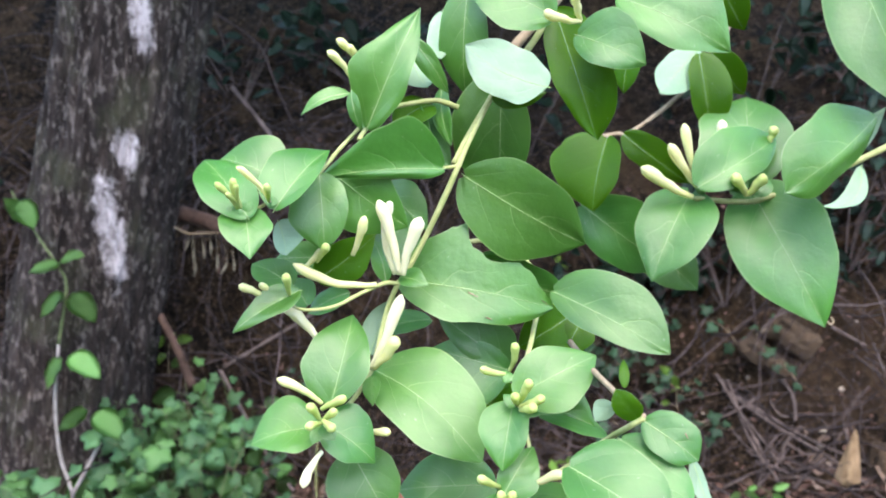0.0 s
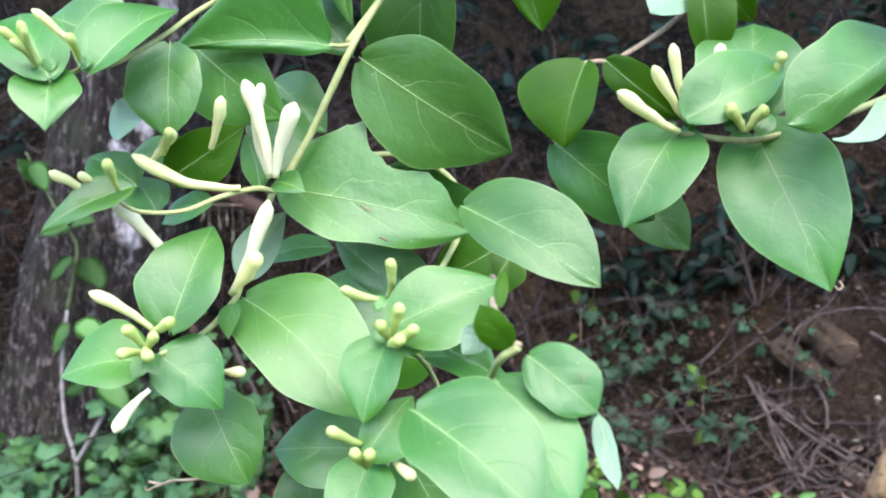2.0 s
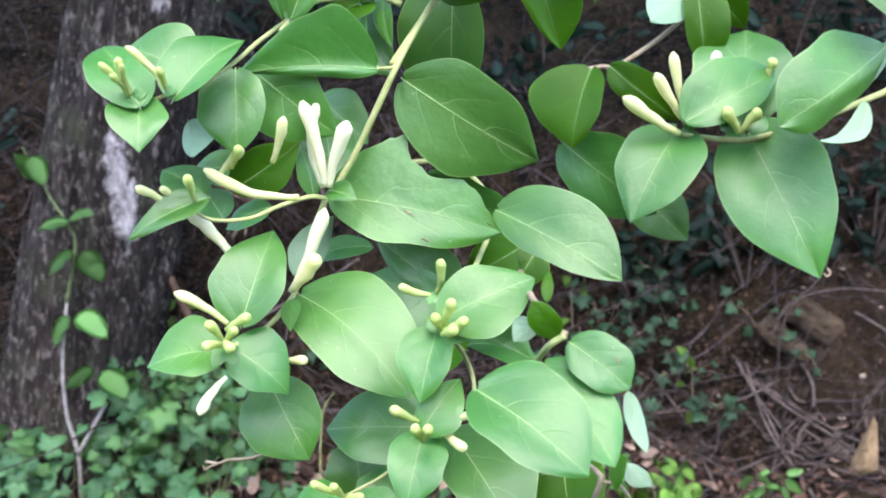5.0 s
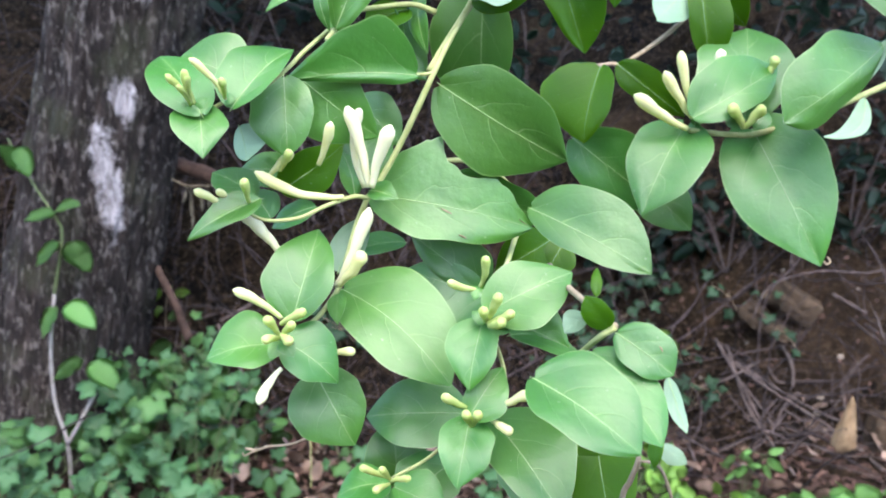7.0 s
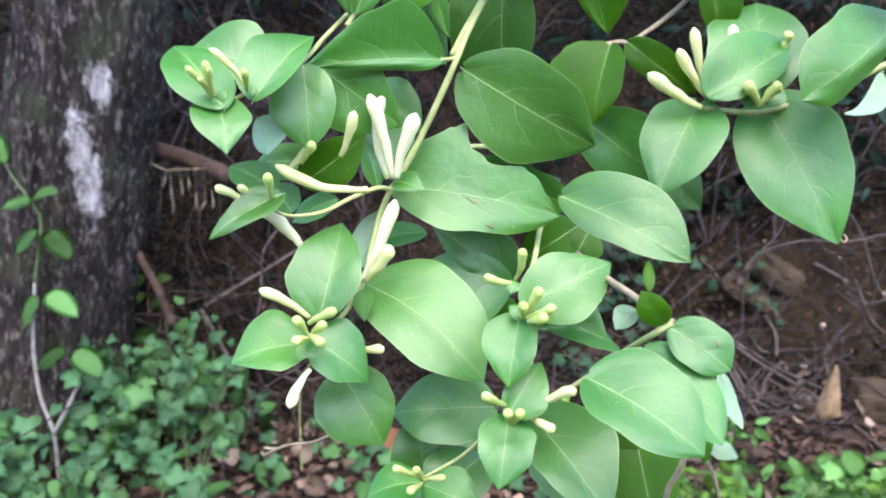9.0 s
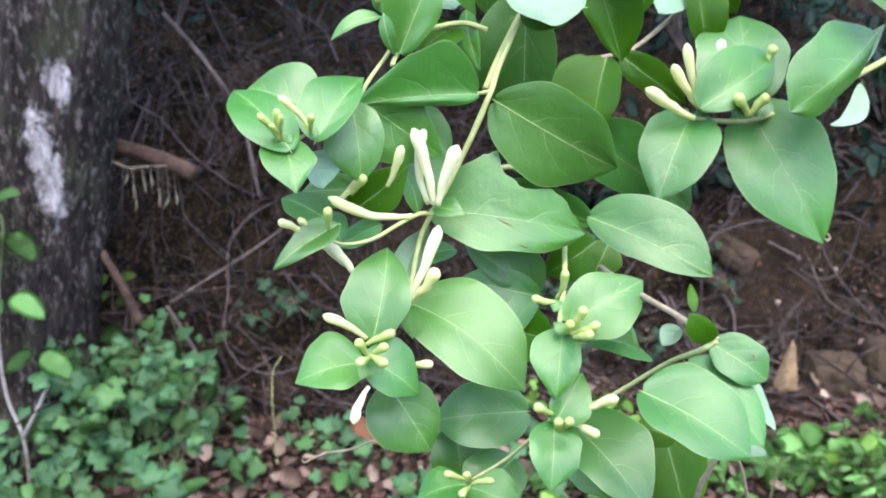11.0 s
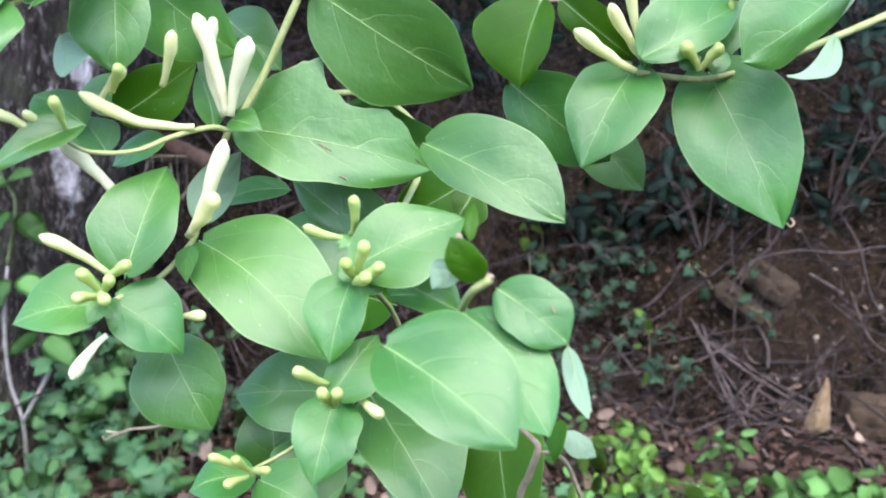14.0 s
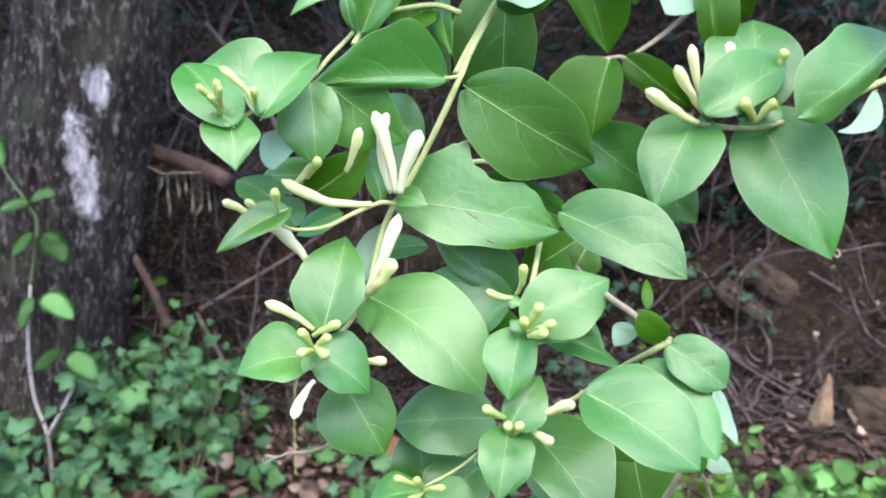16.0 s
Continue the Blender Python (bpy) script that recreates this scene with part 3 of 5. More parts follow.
IVY_SPOTS = [(0.74, 3.16, 3), (0.73, 3.12, 3), (0.78, 3.13, 3), (0.79, 3.20, 2), (0.52, 3.12, 4), (0.56, 3.08, 4), (0.64, 3.03, 3), (0.83, 3.01, 3), (0.83, 2.89, 3), (1.04, 3.02, 2), (0.35, 2.96, 3), (0.56, 2.90, 3), (-0.32, 2.92, 3), (-0.44, 2.91, 2), (-0.71, 2.69, 3), (-0.67, 2.59, 3), (0.51, 3.13, 3), (0.49, 3.05, 3), (1.21, 2.90, 1)]
SPRIGS = [(0.44, 3.14), (0.39, 3.08), (0.80, 2.93), (-0.95, 2.82)]


def ground_plants():
    rng = random.Random(5)
    for k in range(50):
        x, y = rng.uniform(-1.75, -0.60), rng.uniform(1.6, 2.6)
        if y > 2.28 and x < -0.85:
            y -= 0.30
        if abs(x - VINE_FORK[0][0] * y / 2.3) < 0.09 and 1.85 < y < 2.32:
            continue
        tall = 0.36 if -1.05 < x < -0.62 and y > 2.15 else 0.2
        herb("ground_ivy", x, y, "low green ground-cover plant with small lobed leaves", "ground cover", "ground cover by the tree", IVY_LEAVES, STALK, rng, 3, tall, rng.choice((0.05, 0.065, 0.08, 0.10)), 0.15)
    for x, y in ((-1.00, 2.13), (-0.93, 2.05), (-1.06, 2.11), (-0.99, 2.02), (-1.09, 2.04)):
        herb("ground_ivy", x, y, "low green ground-cover plant with small lobed leaves", "ground cover", "ground cover by the tree", IVY_LEAVES, STALK, rng, 3, 0.12, 0.065, 0.09)
    for k in range(11):
        x, y = rng.uniform(-1.0, -0.62), rng.uniform(2.25, 2.6)
        herb("ground_ivy", x, y, "low green ground-cover plant with small lobed leaves", "ground cover", "ground cover by the tree", IVY_LEAVES, STALK, rng, 3, rng.uniform(0.22, 0.40), rng.uniform(0.055, 0.09), 0.12)
    for k in range(26):
        x, y = rng.uniform(-0.6, 0.3), rng.uniform(1.7, 2.6)
        herb("seedling", x, y, "small green seedling among dead leaves", "seedling", "seedlings in the litter", IVY_LEAVES, STALK, rng, 1, 0.10, 0.065, 0.05)
    for k in range(28):
        x, y = rng.uniform(0.30, 1.6), rng.uniform(1.85, 2.2)
        if k > 22:
            x, y = rng.uniform(0.3, 0.95), rng.uniform(2.3, 2.6)
        herb("weed", x, y, "bright green weed with oval leaves on the verge", "weed", "weeds on the verge", WEED_LEAVES if k % 3 else LIME_LEAVES, STALK, rng, 3, rng.uniform(0.08, 0.17), rng.uniform(0.042, 0.065), 0.09)
    for x, y in BROAD_WEEDS:
        herb("broad_weed", x, y, "pale green weed with large rounded leaves", "weed", "broad-leaved weeds on the verge", BROAD_LEAVES, STALK, rng, 2, 0.06, 0.07, 0.06)
    for x, y, stalks in IVY_SPOTS:
        herb("ivy", x, y, "green trailing ivy on the bank, coloured dark for the shade", "ivy", "ivy on the bank", SHADE_TONE_LEAVES, stem_brown, rng, stalks, 0.10, 0.06, 0.12)
    for x, y in SPRIGS:
        herb("sprig", x, y, "thin sprig with small yellow-green leaves", "sprig", "sprigs on the bank", LIME_LEAVES, stem_brown, rng, 1, 0.22, 0.045, 0.04)


ground_plants()


def climbing_vine():
    """The thin vine that climbs in front of the trunk, with leaves in pairs."""
    rng = random.Random(11)
    rows = VINE_LINE
    foot = Vector(rows[0])
    thing = empty("climbing_vine", foot, "thin climbing vine with paired light green leaves before the trunk", "vine")
    stem(thing, rows[:5], 0.006, 0.0045, GREY_TWIG)
    stem(thing, rows[4:], 0.0045, 0.002, STALK)
    stem(thing, VINE_FORK, 0.006, 0.005, GREY_TWIG)
    for base, tip in VINE_LEAVES:
        base, along = Vector(base), Vector(tip) - Vector(base)
        face = Vector((rng.uniform(-0.2, 0.2), -0.7, 1.3))
        across = along.cross(face).normalized()
        face = across.cross(along).normalized()
        m = Matrix((across, along.normalized(), face)).transposed().to_4x4()
        put_leaf(VINE_GREEN, rng, thing, Matrix.Translation(base) @ m @ Matrix.Scale(0.5 * along.length + 0.045, 4))


climbing_vine()


# ---- dead leaves, twigs and stones ----
def litter():
    rng = random.Random(21)
    verts, faces = [], []
    for _ in range(30000):
        x, y = rng.uniform(-2.0, 2.6) + rng.gauss(0, 0.35), rng.uniform(1.5, 3.6) + rng.gauss(0, 0.22)
        if y > 2.7 and rng.random() < (0.8 if x < 0.5 else 0.6):
            continue
        fine = 0.6 if y > 2.7 else 1.0
        c = on_ground(x, y, 0.006)
        e = 0.02
        slope = Vector((ground_height(x - e, y) - ground_height(x + e, y), ground_height(x, y - e) - ground_height(x, y + e), 2 * e)).normalized()
        turn = slope.to_track_quat("Z", "Y").to_matrix() @ Euler((rng.gauss(0, 0.35), rng.gauss(0, 0.35), rng.uniform(0, 6.28))).to_matrix()
        l, w, curl = rng.choice((rng.uniform(0.010, 0.03), rng.uniform(0.02, 0.045))), rng.uniform(0.25, 0.7), rng.uniform(-0.3, 0.5)
        l *= fine
        b = len(verts)
        for u, v in ((0, 0), (0.3, -0.5), (0.35, 0), (0.3, 0.5), (0.75, -0.38), (0.75, 0), (0.75, 0.38), (1.05, 0)):
            verts.append(tuple(c + turn @ Vector((v * w * l, (u - 0.5) * l, curl * l * (v * v * 2 + (u - 0.5) ** 2)))))
        faces += [(b, b + 1, b + 2), (b, b + 2, b + 3), (b + 1, b + 4, b + 5, b + 2), (b + 2, b + 5, b + 6, b + 3), (b + 4, b + 7, b + 5), (b + 5, b + 7, b + 6)]
    me = bpy.data.meshes.new("leaf_litter")
    me.from_pydata(verts, [], faces)
    tagged(place("leaf_litter", me, LITTER, None), "brown dead leaves and debris covering the bank", "leaf litter", kind="stuff")


litter()


def dead_leaves():
    """The larger fallen leaves that lie on the verge, curled and tan."""
    rng = random.Random(27)
    shapes = []
    for k in range(4):
        me = small_leaf_mesh("dead_leaf", 0.12 if k % 2 else 0.22, 60 + k, 0.7)
        me.materials.append(DEAD_LEAF)
        me.shade_smooth()
        shapes.append(me)
    for k in range(360):
        x, y = (rng.uniform(-0.75, 0.35), rng.uniform(1.6, 2.75)) if k < 250 else (rng.uniform(0.3, 1.6), rng.uniform(1.7, 2.9))
        size = rng.uniform(0.025, 0.07)
        if k == 0:
            x, y, size = -0.15, 2.34, 0.15
        shape = rng.choice(shapes)
        if k == 0:
            shape = small_leaf_mesh("dead_leaf", 0.2, 99, 0.85)
            shape.materials.append(ORANGE_LEAF)
            shape.shade_smooth()
        ob = new("dead_leaf", shape)
        ob.matrix_basis = leaf_facing(on_ground(x, y, 0.018 + 0.25 * size), skyward(rng, 0.35, 0.35), rng.uniform(0, 6.28), size)
        tagged(ob, "large curled orange dead leaf in the litter" if k == 0 else "curled tan dead leaf lying in the leaf litter", "dead leaf", "fallen leaves")


dead_leaves()


def twig_tangle():
    """The tangle of dry twigs and thin roots that hangs over the bank."""
    rng = random.Random(31)
    bm = bmesh.new()
    for k in range(860):
        left = k % 5 > 1
        x, y = (rng.uniform(-1.9, 0.3), rng.uniform(2.65, 3.5)) if left else (rng.uniform(0.2, 2.0), rng.uniform(2.6, 3.2))
        p = on_ground(x, y, rng.uniform(0.01, 0.16 if left else 0.06))
        d = Vector((rng.uniform(-1, 1), rng.uniform(-0.5, 0.15), rng.uniform(-1.0, 0.5))).normalized()
        pts, step = [p], rng.uniform(0.05, 0.18)
        for _ in range(5):
            d = (d + Vector((rng.gauss(0, 0.34), rng.gauss(0, 0.2), rng.gauss(0, 0.34)))).normalized()
            q = pts[-1] + d * step
            q.z = max(q.z, ground_height(q.x, q.y) + 0.004)
            pts.append(q)
        if k >= 780:
            p = on_ground(rng.uniform(-1.0, 0.1), rng.uniform(3.08, 3.35), 0.01)
            d, pts = Vector((rng.uniform(-0.5, 0.5), -1, rng.uniform(-0.1, 0.3))), [p]
            for _ in range(5):
                d = (d + Vector((rng.gauss(0, 0.15), 0.05, -0.28))).normalized()
                pts.append(pts[-1] + d * rng.uniform(0.08, 0.13))
        r = rng.choice((0.0012, 0.0016, 0.0016, 0.0022, 0.003, 0.0045))
        add_tube(bm, smooth_line(pts, 3), lambda s: r * (1.1 - 0.7 * s), 5)
    ob = part("twig_tangle", bm, TWIG, None)
    tagged(ob, "tangle of dry grey-brown twigs and thin roots", "twigs", kind="stuff")


twig_tangle()


def stick(points, r0, r1, label, name="stick", group=""):
    bm = bmesh.new()
    line = smooth_line(points, 6)
    add_tube(bm, line, lambda s: (r0 + (r1 - r0) * s) * (1 + 0.16 * noise.noise(Vector((s * 9, r0 * 99, 2)))), 10)
    ob = part(name, bm, BRANCH if "broken" in label or "root" in label else STICK, None)
    return tagged(ob, label, name, group)


stick([(-0.904, 2.750, 0.896), (-0.763, 2.700, 0.863), (-0.637, 2.620, 0.827), (-0.593, 2.600, 0.808)], 0.022, 0.026, "thick broken dead branch sticking out of the bank")
stick([(-0.897, 2.620, 0.583), (-0.843, 2.600, 0.477), (-0.800, 2.580, 0.367)], 0.012, 0.014, "brown root at the foot of the tree")
stick([(-0.724, 3.000, 1.273), (-0.603, 2.950, 1.125), (-0.494, 2.900, 0.942), (-0.448, 2.850, 0.688)], 0.008, 0.006, "long thin bare branch against the bank")
stick([(-0.756, 2.750, 0.363), (-0.670, 2.700, 0.218), (-0.565, 2.600, 0.093), (-0.488, 2.500, 0.055)], 0.007, 0.005, "long dry stick leaning on the bank")
stick([(-0.746, 2.750, 0.372), (-0.600, 2.800, 0.448), (-0.469, 2.850, 0.518), (-0.353, 2.900, 0.592)], 0.006, 0.004, "thin dry branch on the bank")
stick([(0.942, 2.999, 0.241), (1.002, 2.871, 0.120), (1.063, 2.726, -0.025), (1.047, 2.475, -0.023)], 0.006, 0.005, "long dry stick lying on the bank")
stick([(0.952, 2.956, 0.203), (1.094, 2.851, 0.107), (1.268, 2.728, 0.014), (1.312, 2.313, 0.003)], 0.005, 0.006, "long grey stick lying on the bank")
stick([(0.995, 2.927, 0.182), (1.165, 2.825, 0.086), (1.340, 2.723, 0.026), (1.548, 2.650, -0.002)], 0.005, 0.004, "thin grey stick lying on the bank")
stick([(0.976, 2.975, 0.228), (1.010, 2.817, 0.058), (1.060, 2.608, -0.030)], 0.005, 0.004, "thin dry stick lying on the bank")
stick([(1.187, 2.836, 0.102), (1.126, 2.816, 0.049), (1.092, 2.763, -0.000)], 0.007, 0.005, "short crooked dry stick on the bank")
stick([(1.067, 2.905, 0.189), (0.915, 2.907, 0.106), (0.628, 2.937, 0.042)], 0.005, 0.003, "thin dry stick lying on the bank")
stick([(0.481, 2.972, 0.124), (0.617, 2.872, 0.016), (0.730, 2.603, 0.003)], 0.007, 0.006, "brown stick lying on the bank")
stick([(1.145, 2.918, 0.247), (1.170, 2.875, 0.190), (1.169, 2.845, 0.119)], 0.006, 0.005, "short pale dry stick on the bank")
stick([(0.679, 3.019, 0.150), (0.764, 2.918, 0.039), (0.821, 2.815, -0.022)], 0.004, 0.004, "thin dry stick lying on the bank")
stick([(1.317, 2.948, 0.421), (1.418, 2.896, 0.365)], 0.006, 0.005, "short pale dry stick on the bank")
stick([(-0.602, 2.200, -0.008), (-0.498, 2.200, -0.035), (-0.378, 2.200, -0.072)], 0.006, 0.005, "grey stick lying in the leaf litter")
sprout = empty("sprout", (-0.367, 2.150, 0.095), "thin pale climbing sprout with a curled tip", "sprout")
stem(sprout, [(-0.357, 2.350, 0.320), (-0.382, 2.330, 0.283), (-0.384, 2.280, 0.202), (-0.373, 2.200, 0.137), (-0.367, 2.150, 0.095)], 0.0009, 0.0012, stem_green)


def fallen_twigs():
    """Thin grey twigs that lie criss-cross down the bank."""
    rng = random.Random(63)
    for k in range(14):
        x, y = rng.uniform(0.80, 1.45), rng.uniform(2.66, 2.95)
        far = rng.uniform(0.35, 1.0)
        dx, dy = rng.uniform(0.15, 0.6) * far, -rng.uniform(0.1, 0.5) * far
        if k % 5 == 0:
            dx = -dx
        pts = []
        for i in range(5):
            t = i / 4
            pts.append(on_ground(x + dx * t + rng.gauss(0, 0.012), y + dy * t + rng.gauss(0, 0.012), rng.uniform(0.01, 0.035)))
        stick(pts, rng.uniform(0.0018, 0.0042), rng.uniform(0.0012, 0.002), "thin grey twig fallen on the bank", "twig", "fallen twigs")


fallen_twigs()


def stone(at, size, seed, material, label, turn=(0, 0, 0), point=0.0):
    """A rough stone; point: how far it narrows to its top."""
    bm = bmesh.new()
    bmesh.ops.create_icosphere(bm, subdivisions=4, radius=1.0)
    off = Vector((seed * 3.7, seed * 1.3, 0))
    for v in bm.verts:
        c = v.co.copy()
        m = max(abs(c.x), abs(c.y), abs(c.z))
        c = c.lerp(c / m, 0.55)
        c *= 1 + 0.24 * noise.noise(c * 1.1 + off) + 0.12 * noise.noise(c * 2.7 + off) + 0.05 * noise.noise(c * 7 + off)
        k = 1 - point * (c.z + 1) / 2
        v.co = Vector((c.x * size[0] * k, c.y * size[1] * k, c.z * size[2]))
    ob = part("stone", bm, material, None)
    ob.matrix_basis = Matrix.Translation(at) @ Euler([radians(a) for a in turn]).to_matrix().to_4x4()
    return tagged(ob, label, "stone")


stone((1.177, 2.450, 0.149), (0.036, 0.034, 0.08), 1, STONE, "tan pointed stone standing on the bank", (0, 8, 20), 0.8)
stone((1.440, 2.661, 0.005), (0.095, 0.07, 0.085), 2, BLOCK, "dull brown block of stone at the foot of the bank", (5, 4, -10))
stone((1.625, 2.700, 0.045), (0.065, 0.06, 0.085), 6, BLOCK, "dull brown upright stone at the foot of the bank", (-4, 6, 15))
stone((1.092, 2.955, 0.318), (0.095, 0.055, 0.034), 3, BLOCK, "brown slab of stone set in the earth bank", (12, 36, 0))
stone((1.192, 2.960, 0.385), (0.085, 0.06, 0.050), 4, BLOCK, "brown slab of stone set in the earth bank", (10, 30, 8))


HUSK_TOPS = [(-0.793, 2.620, 0.815), (-0.782, 2.620, 0.783), (-0.751, 2.620, 0.803), (-0.727, 2.620, 0.809), (-0.708, 2.620, 0.765), (-0.777, 2.620, 0.745), (-0.681, 2.620, 0.746), (-0.660, 2.620, 0.756)]


def husks():
    """Pale dry husks that hang in a loose row from a twig under the broken branch."""
    rng = random.Random(51)
    tops = [Vector(p) for p in HUSK_TOPS]
    high = max(p.z for p in tops) + 0.02
    thing = empty("dry_husk_spray", tops[0], "spray of pale dry husks hanging under a broken branch", "dry husks")
    line = [Vector((p.x, p.y, high)) for p in sorted(tops, key=lambda p: p.x)]
    stem(thing, [line[0] - Vector((0.06, 0, -0.03)), line[0], line[3], line[-1]], 0.002, 0.0015, stem_brown)
    for p in tops:
        bm = bmesh.new()
        end = p + Vector((rng.uniform(-0.02, 0.005), rng.uniform(-0.01, 0.01), -rng.uniform(0.03, 0.05)))
        add_tube(bm, smooth_line([Vector((p.x, p.y, high)), p, p.lerp(end, 0.5) + Vector((0.003, -0.003, 0)), end], 3), lambda t: 0.0010 + 0.0032 * math.sin(math.pi * max(0.0, t - 0.3) / 0.72), 6)
        part("husk", bm, HUSK, thing, "pale dry husk")


husks()


def pebbles():
    """Small pale stones that have come loose from the bank."""
    rng = random.Random(77)
    shapes = []
    for k in range(4):
        bm = bmesh.new()
        bmesh.ops.create_icosphere(bm, subdivisions=2, radius=1.0)
        for v in bm.verts:
            c = v.co * (1 + 0.3 * noise.noise(v.co * 1.2 + Vector((k * 5, 0, 0))))
            v.co = Vector((c.x, c.y * 0.8, c.z * 0.6))
        me = bpy.data.meshes.new("pebble")
        bm.to_mesh(me)
        bm.free()
        me.materials.append(PEBBLE)
        shapes.append(me)
    for k in range(60):
        x, y = (rng.uniform(0.5, 1.9), rng.uniform(2.5, 3.2)) if k < 40 else (rng.uniform(-0.7, 0.5), rng.uniform(1.9, 2.8))
        ob = new("pebble", rng.choice(shapes))
        size = rng.uniform(0.005, 0.014)
        ob.matrix_basis = Matrix.Translation(on_ground(x, y, 0.3 * size + 0.006)) @ Euler((rng.uniform(-0.4, 0.4), rng.uniform(-0.4, 0.4), rng.uniform(0, 6.28))).to_matrix().to_4x4() @ Matrix.Scale(size, 4)
        tagged(ob, "small pale pebble lying on the earth", "pebble", "pebbles on the bank")


pebbles()


def shrub():
    """Leafage that hangs along the top of the bank, coloured dark and set thick to deepen the shade."""
    rng = random.Random(41)
    for x, y, n, tall in ((0.62, 3.15, 8, 0.4), (1.0, 3.1, 9, 0.45), (1.4, 3.05, 9, 0.5), (1.8, 3.1, 9, 0.5), (1.95, 2.95, 9, 0.5), (2.15, 2.9, 9, 0.55), (0.3, 3.45, 7, 0.4), (-0.3, 3.5, 6, 0.4), (-0.8, 3.45, 6, 0.4), (-1.75, 3.1, 8, 0.6), (1.15, 3.4, 9, 0.6), (1.6, 3.4, 9, 0.6)):
        foot = on_ground(x, y)
        thing = empty("shrub", foot, "green leafy shrub hanging over the top of the bank, coloured dark for the shade", "shrub", "shrubs on the bank")
        for s in range(n):
            a = rng.uniform(0, 6.28)
            end = foot + Vector((math.cos(a) * 0.34, -0.12 + math.sin(a) * 0.2, tall * rng.uniform(0.1, 1.0)))
            line = smooth_line([foot - Vector((0, 0, 0.05)), foot.lerp(end, 0.5) + Vector((0, 0, 0.1)), end], 5)
            bm = bmesh.new()
            add_tube(bm, line, lambda t: 0.0035 * (1.1 - 0.8 * t), 6)
            part("branch", bm, STICK, thing)
            for k in range(9):
                at = line[rng.randrange(2, len(line))] + Vector((rng.gauss(0, 0.05), rng.gauss(0, 0.04), rng.gauss(0, 0.05)))
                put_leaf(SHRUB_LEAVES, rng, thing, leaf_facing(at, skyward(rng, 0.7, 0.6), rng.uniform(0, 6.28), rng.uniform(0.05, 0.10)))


shrub()

# ---- the honeysuckle ----
vine = empty("honeysuckle_branch", (1.35, 1.5, 0.0), "hanging honeysuckle branch with broad green leaves and creamy flower buds", "honeysuckle", "honeysuckle branches")
side_branch = empty("honeysuckle_branch", (1.45, 1.4, 0.0), "honeysuckle side branch with large leaves and cream buds", "honeysuckle", "honeysuckle branches")
back_shoot = empty("honeysuckle_branch", (1.55, 1.7, 0.0), "thin honeysuckle shoot with darker leaves behind the flowers", "honeysuckle", "honeysuckle branches")

# main honeysuckle branch: stems
stem(vine, [(0.0112, 0.4057, 1.2387), (0.0059, 0.3986, 1.2295), (-0.0056, 0.3871, 1.2092), (-0.0105, 0.3797, 1.1986), (-0.0188, 0.3779, 1.1809), (-0.0270, 0.3795, 1.1644), (-0.0365, 0.3779, 1.1479), (-0.0404, 0.3749, 1.1432)], 0.0015, 0.0013, stem_green)
stem(vine, [(-0.0404, 0.3749, 1.1432), (-0.0460, 0.3771, 1.1298), (-0.0512, 0.3699, 1.1103), (-0.0540, 0.3661, 1.1021), (-0.0621, 0.3537, 1.0925), (-0.0729, 0.3375, 1.0885)], 0.0013, 0.0010, stem_green)
stem(vine, [(-0.0404, 0.3749, 1.1432), (-0.0460, 0.3700, 1.1447), (-0.0567, 0.3592, 1.1423), (-0.0680, 0.3531, 1.1379), (-0.0809, 0.3449, 1.1385), (-0.0899, 0.3420, 1.1442)], 0.0011, 0.0007, stem_green)
stem(vine, [(-0.0105, 0.3797, 1.1986), (-0.0150, 0.3785, 1.1979), (-0.0196, 0.3764, 1.1981)], 0.0010, 0.0007, stem_green)
stem(vine, [(-0.0540, 0.3916, 1.2228), (-0.0564, 0.3803, 1.2174), (-0.0651, 0.3628, 1.2075), (-0.0715, 0.3508, 1.1995), (-0.0843, 0.3383, 1.1892), (-0.0921, 0.3329, 1.1880)], 0.0010, 0.0008, stem_green)
stem(vine, [(-0.0921, 0.3329, 1.1880), (-0.0971, 0.3302, 1.1855), (-0.1022, 0.3272, 1.1861)], 0.0008, 0.0007, stem_green)
stem(vine, [(-0.0097, 0.3970, 1.2254), (-0.0205, 0.3975, 1.2289), (-0.0338, 0.3922, 1.2275), (-0.0465, 0.3815, 1.2245), (-0.0535, 0.3698, 1.2159), (-0.0556, 0.3642, 1.2123)], 0.0014, 0.0010, stem_green)
stem(vine, [(-0.0195, 0.4181, 1.1536), (0.0088, 0.4337, 1.1534), (0.0277, 0.4311, 1.1407), (0.0309, 0.4128, 1.1264), (0.0262, 0.3903, 1.1168), (0.0215, 0.3685, 1.1110), (0.0120, 0.3351, 1.0983)], 0.0014, 0.0012, stem_green)
stem(vine, [(0.0497, 0.2513, 1.1210), (0.0451, 0.2553, 1.1160), (0.0419, 0.2807, 1.1010), (0.0292, 0.3055, 1.0786), (0.0198, 0.3111, 1.0717), (0.0061, 0.3158, 1.0654)], 0.0011, 0.0009, stem_green)
stem(vine, [(0.0441, 0.3888, 1.1090), (0.0438, 0.3287, 1.1151), (0.0445, 0.2789, 1.1213), (0.0477, 0.2564, 1.1210), (0.0500, 0.2514, 1.1214)], 0.0015, 0.0008, stem_brown)
stem(vine, [(0.0061, 0.3158, 1.0654), (-0.0024, 0.3250, 1.0511), (-0.0121, 0.3369, 1.0353), (-0.0291, 0.3395, 1.0239)], 0.0009, 0.0007, stem_green)
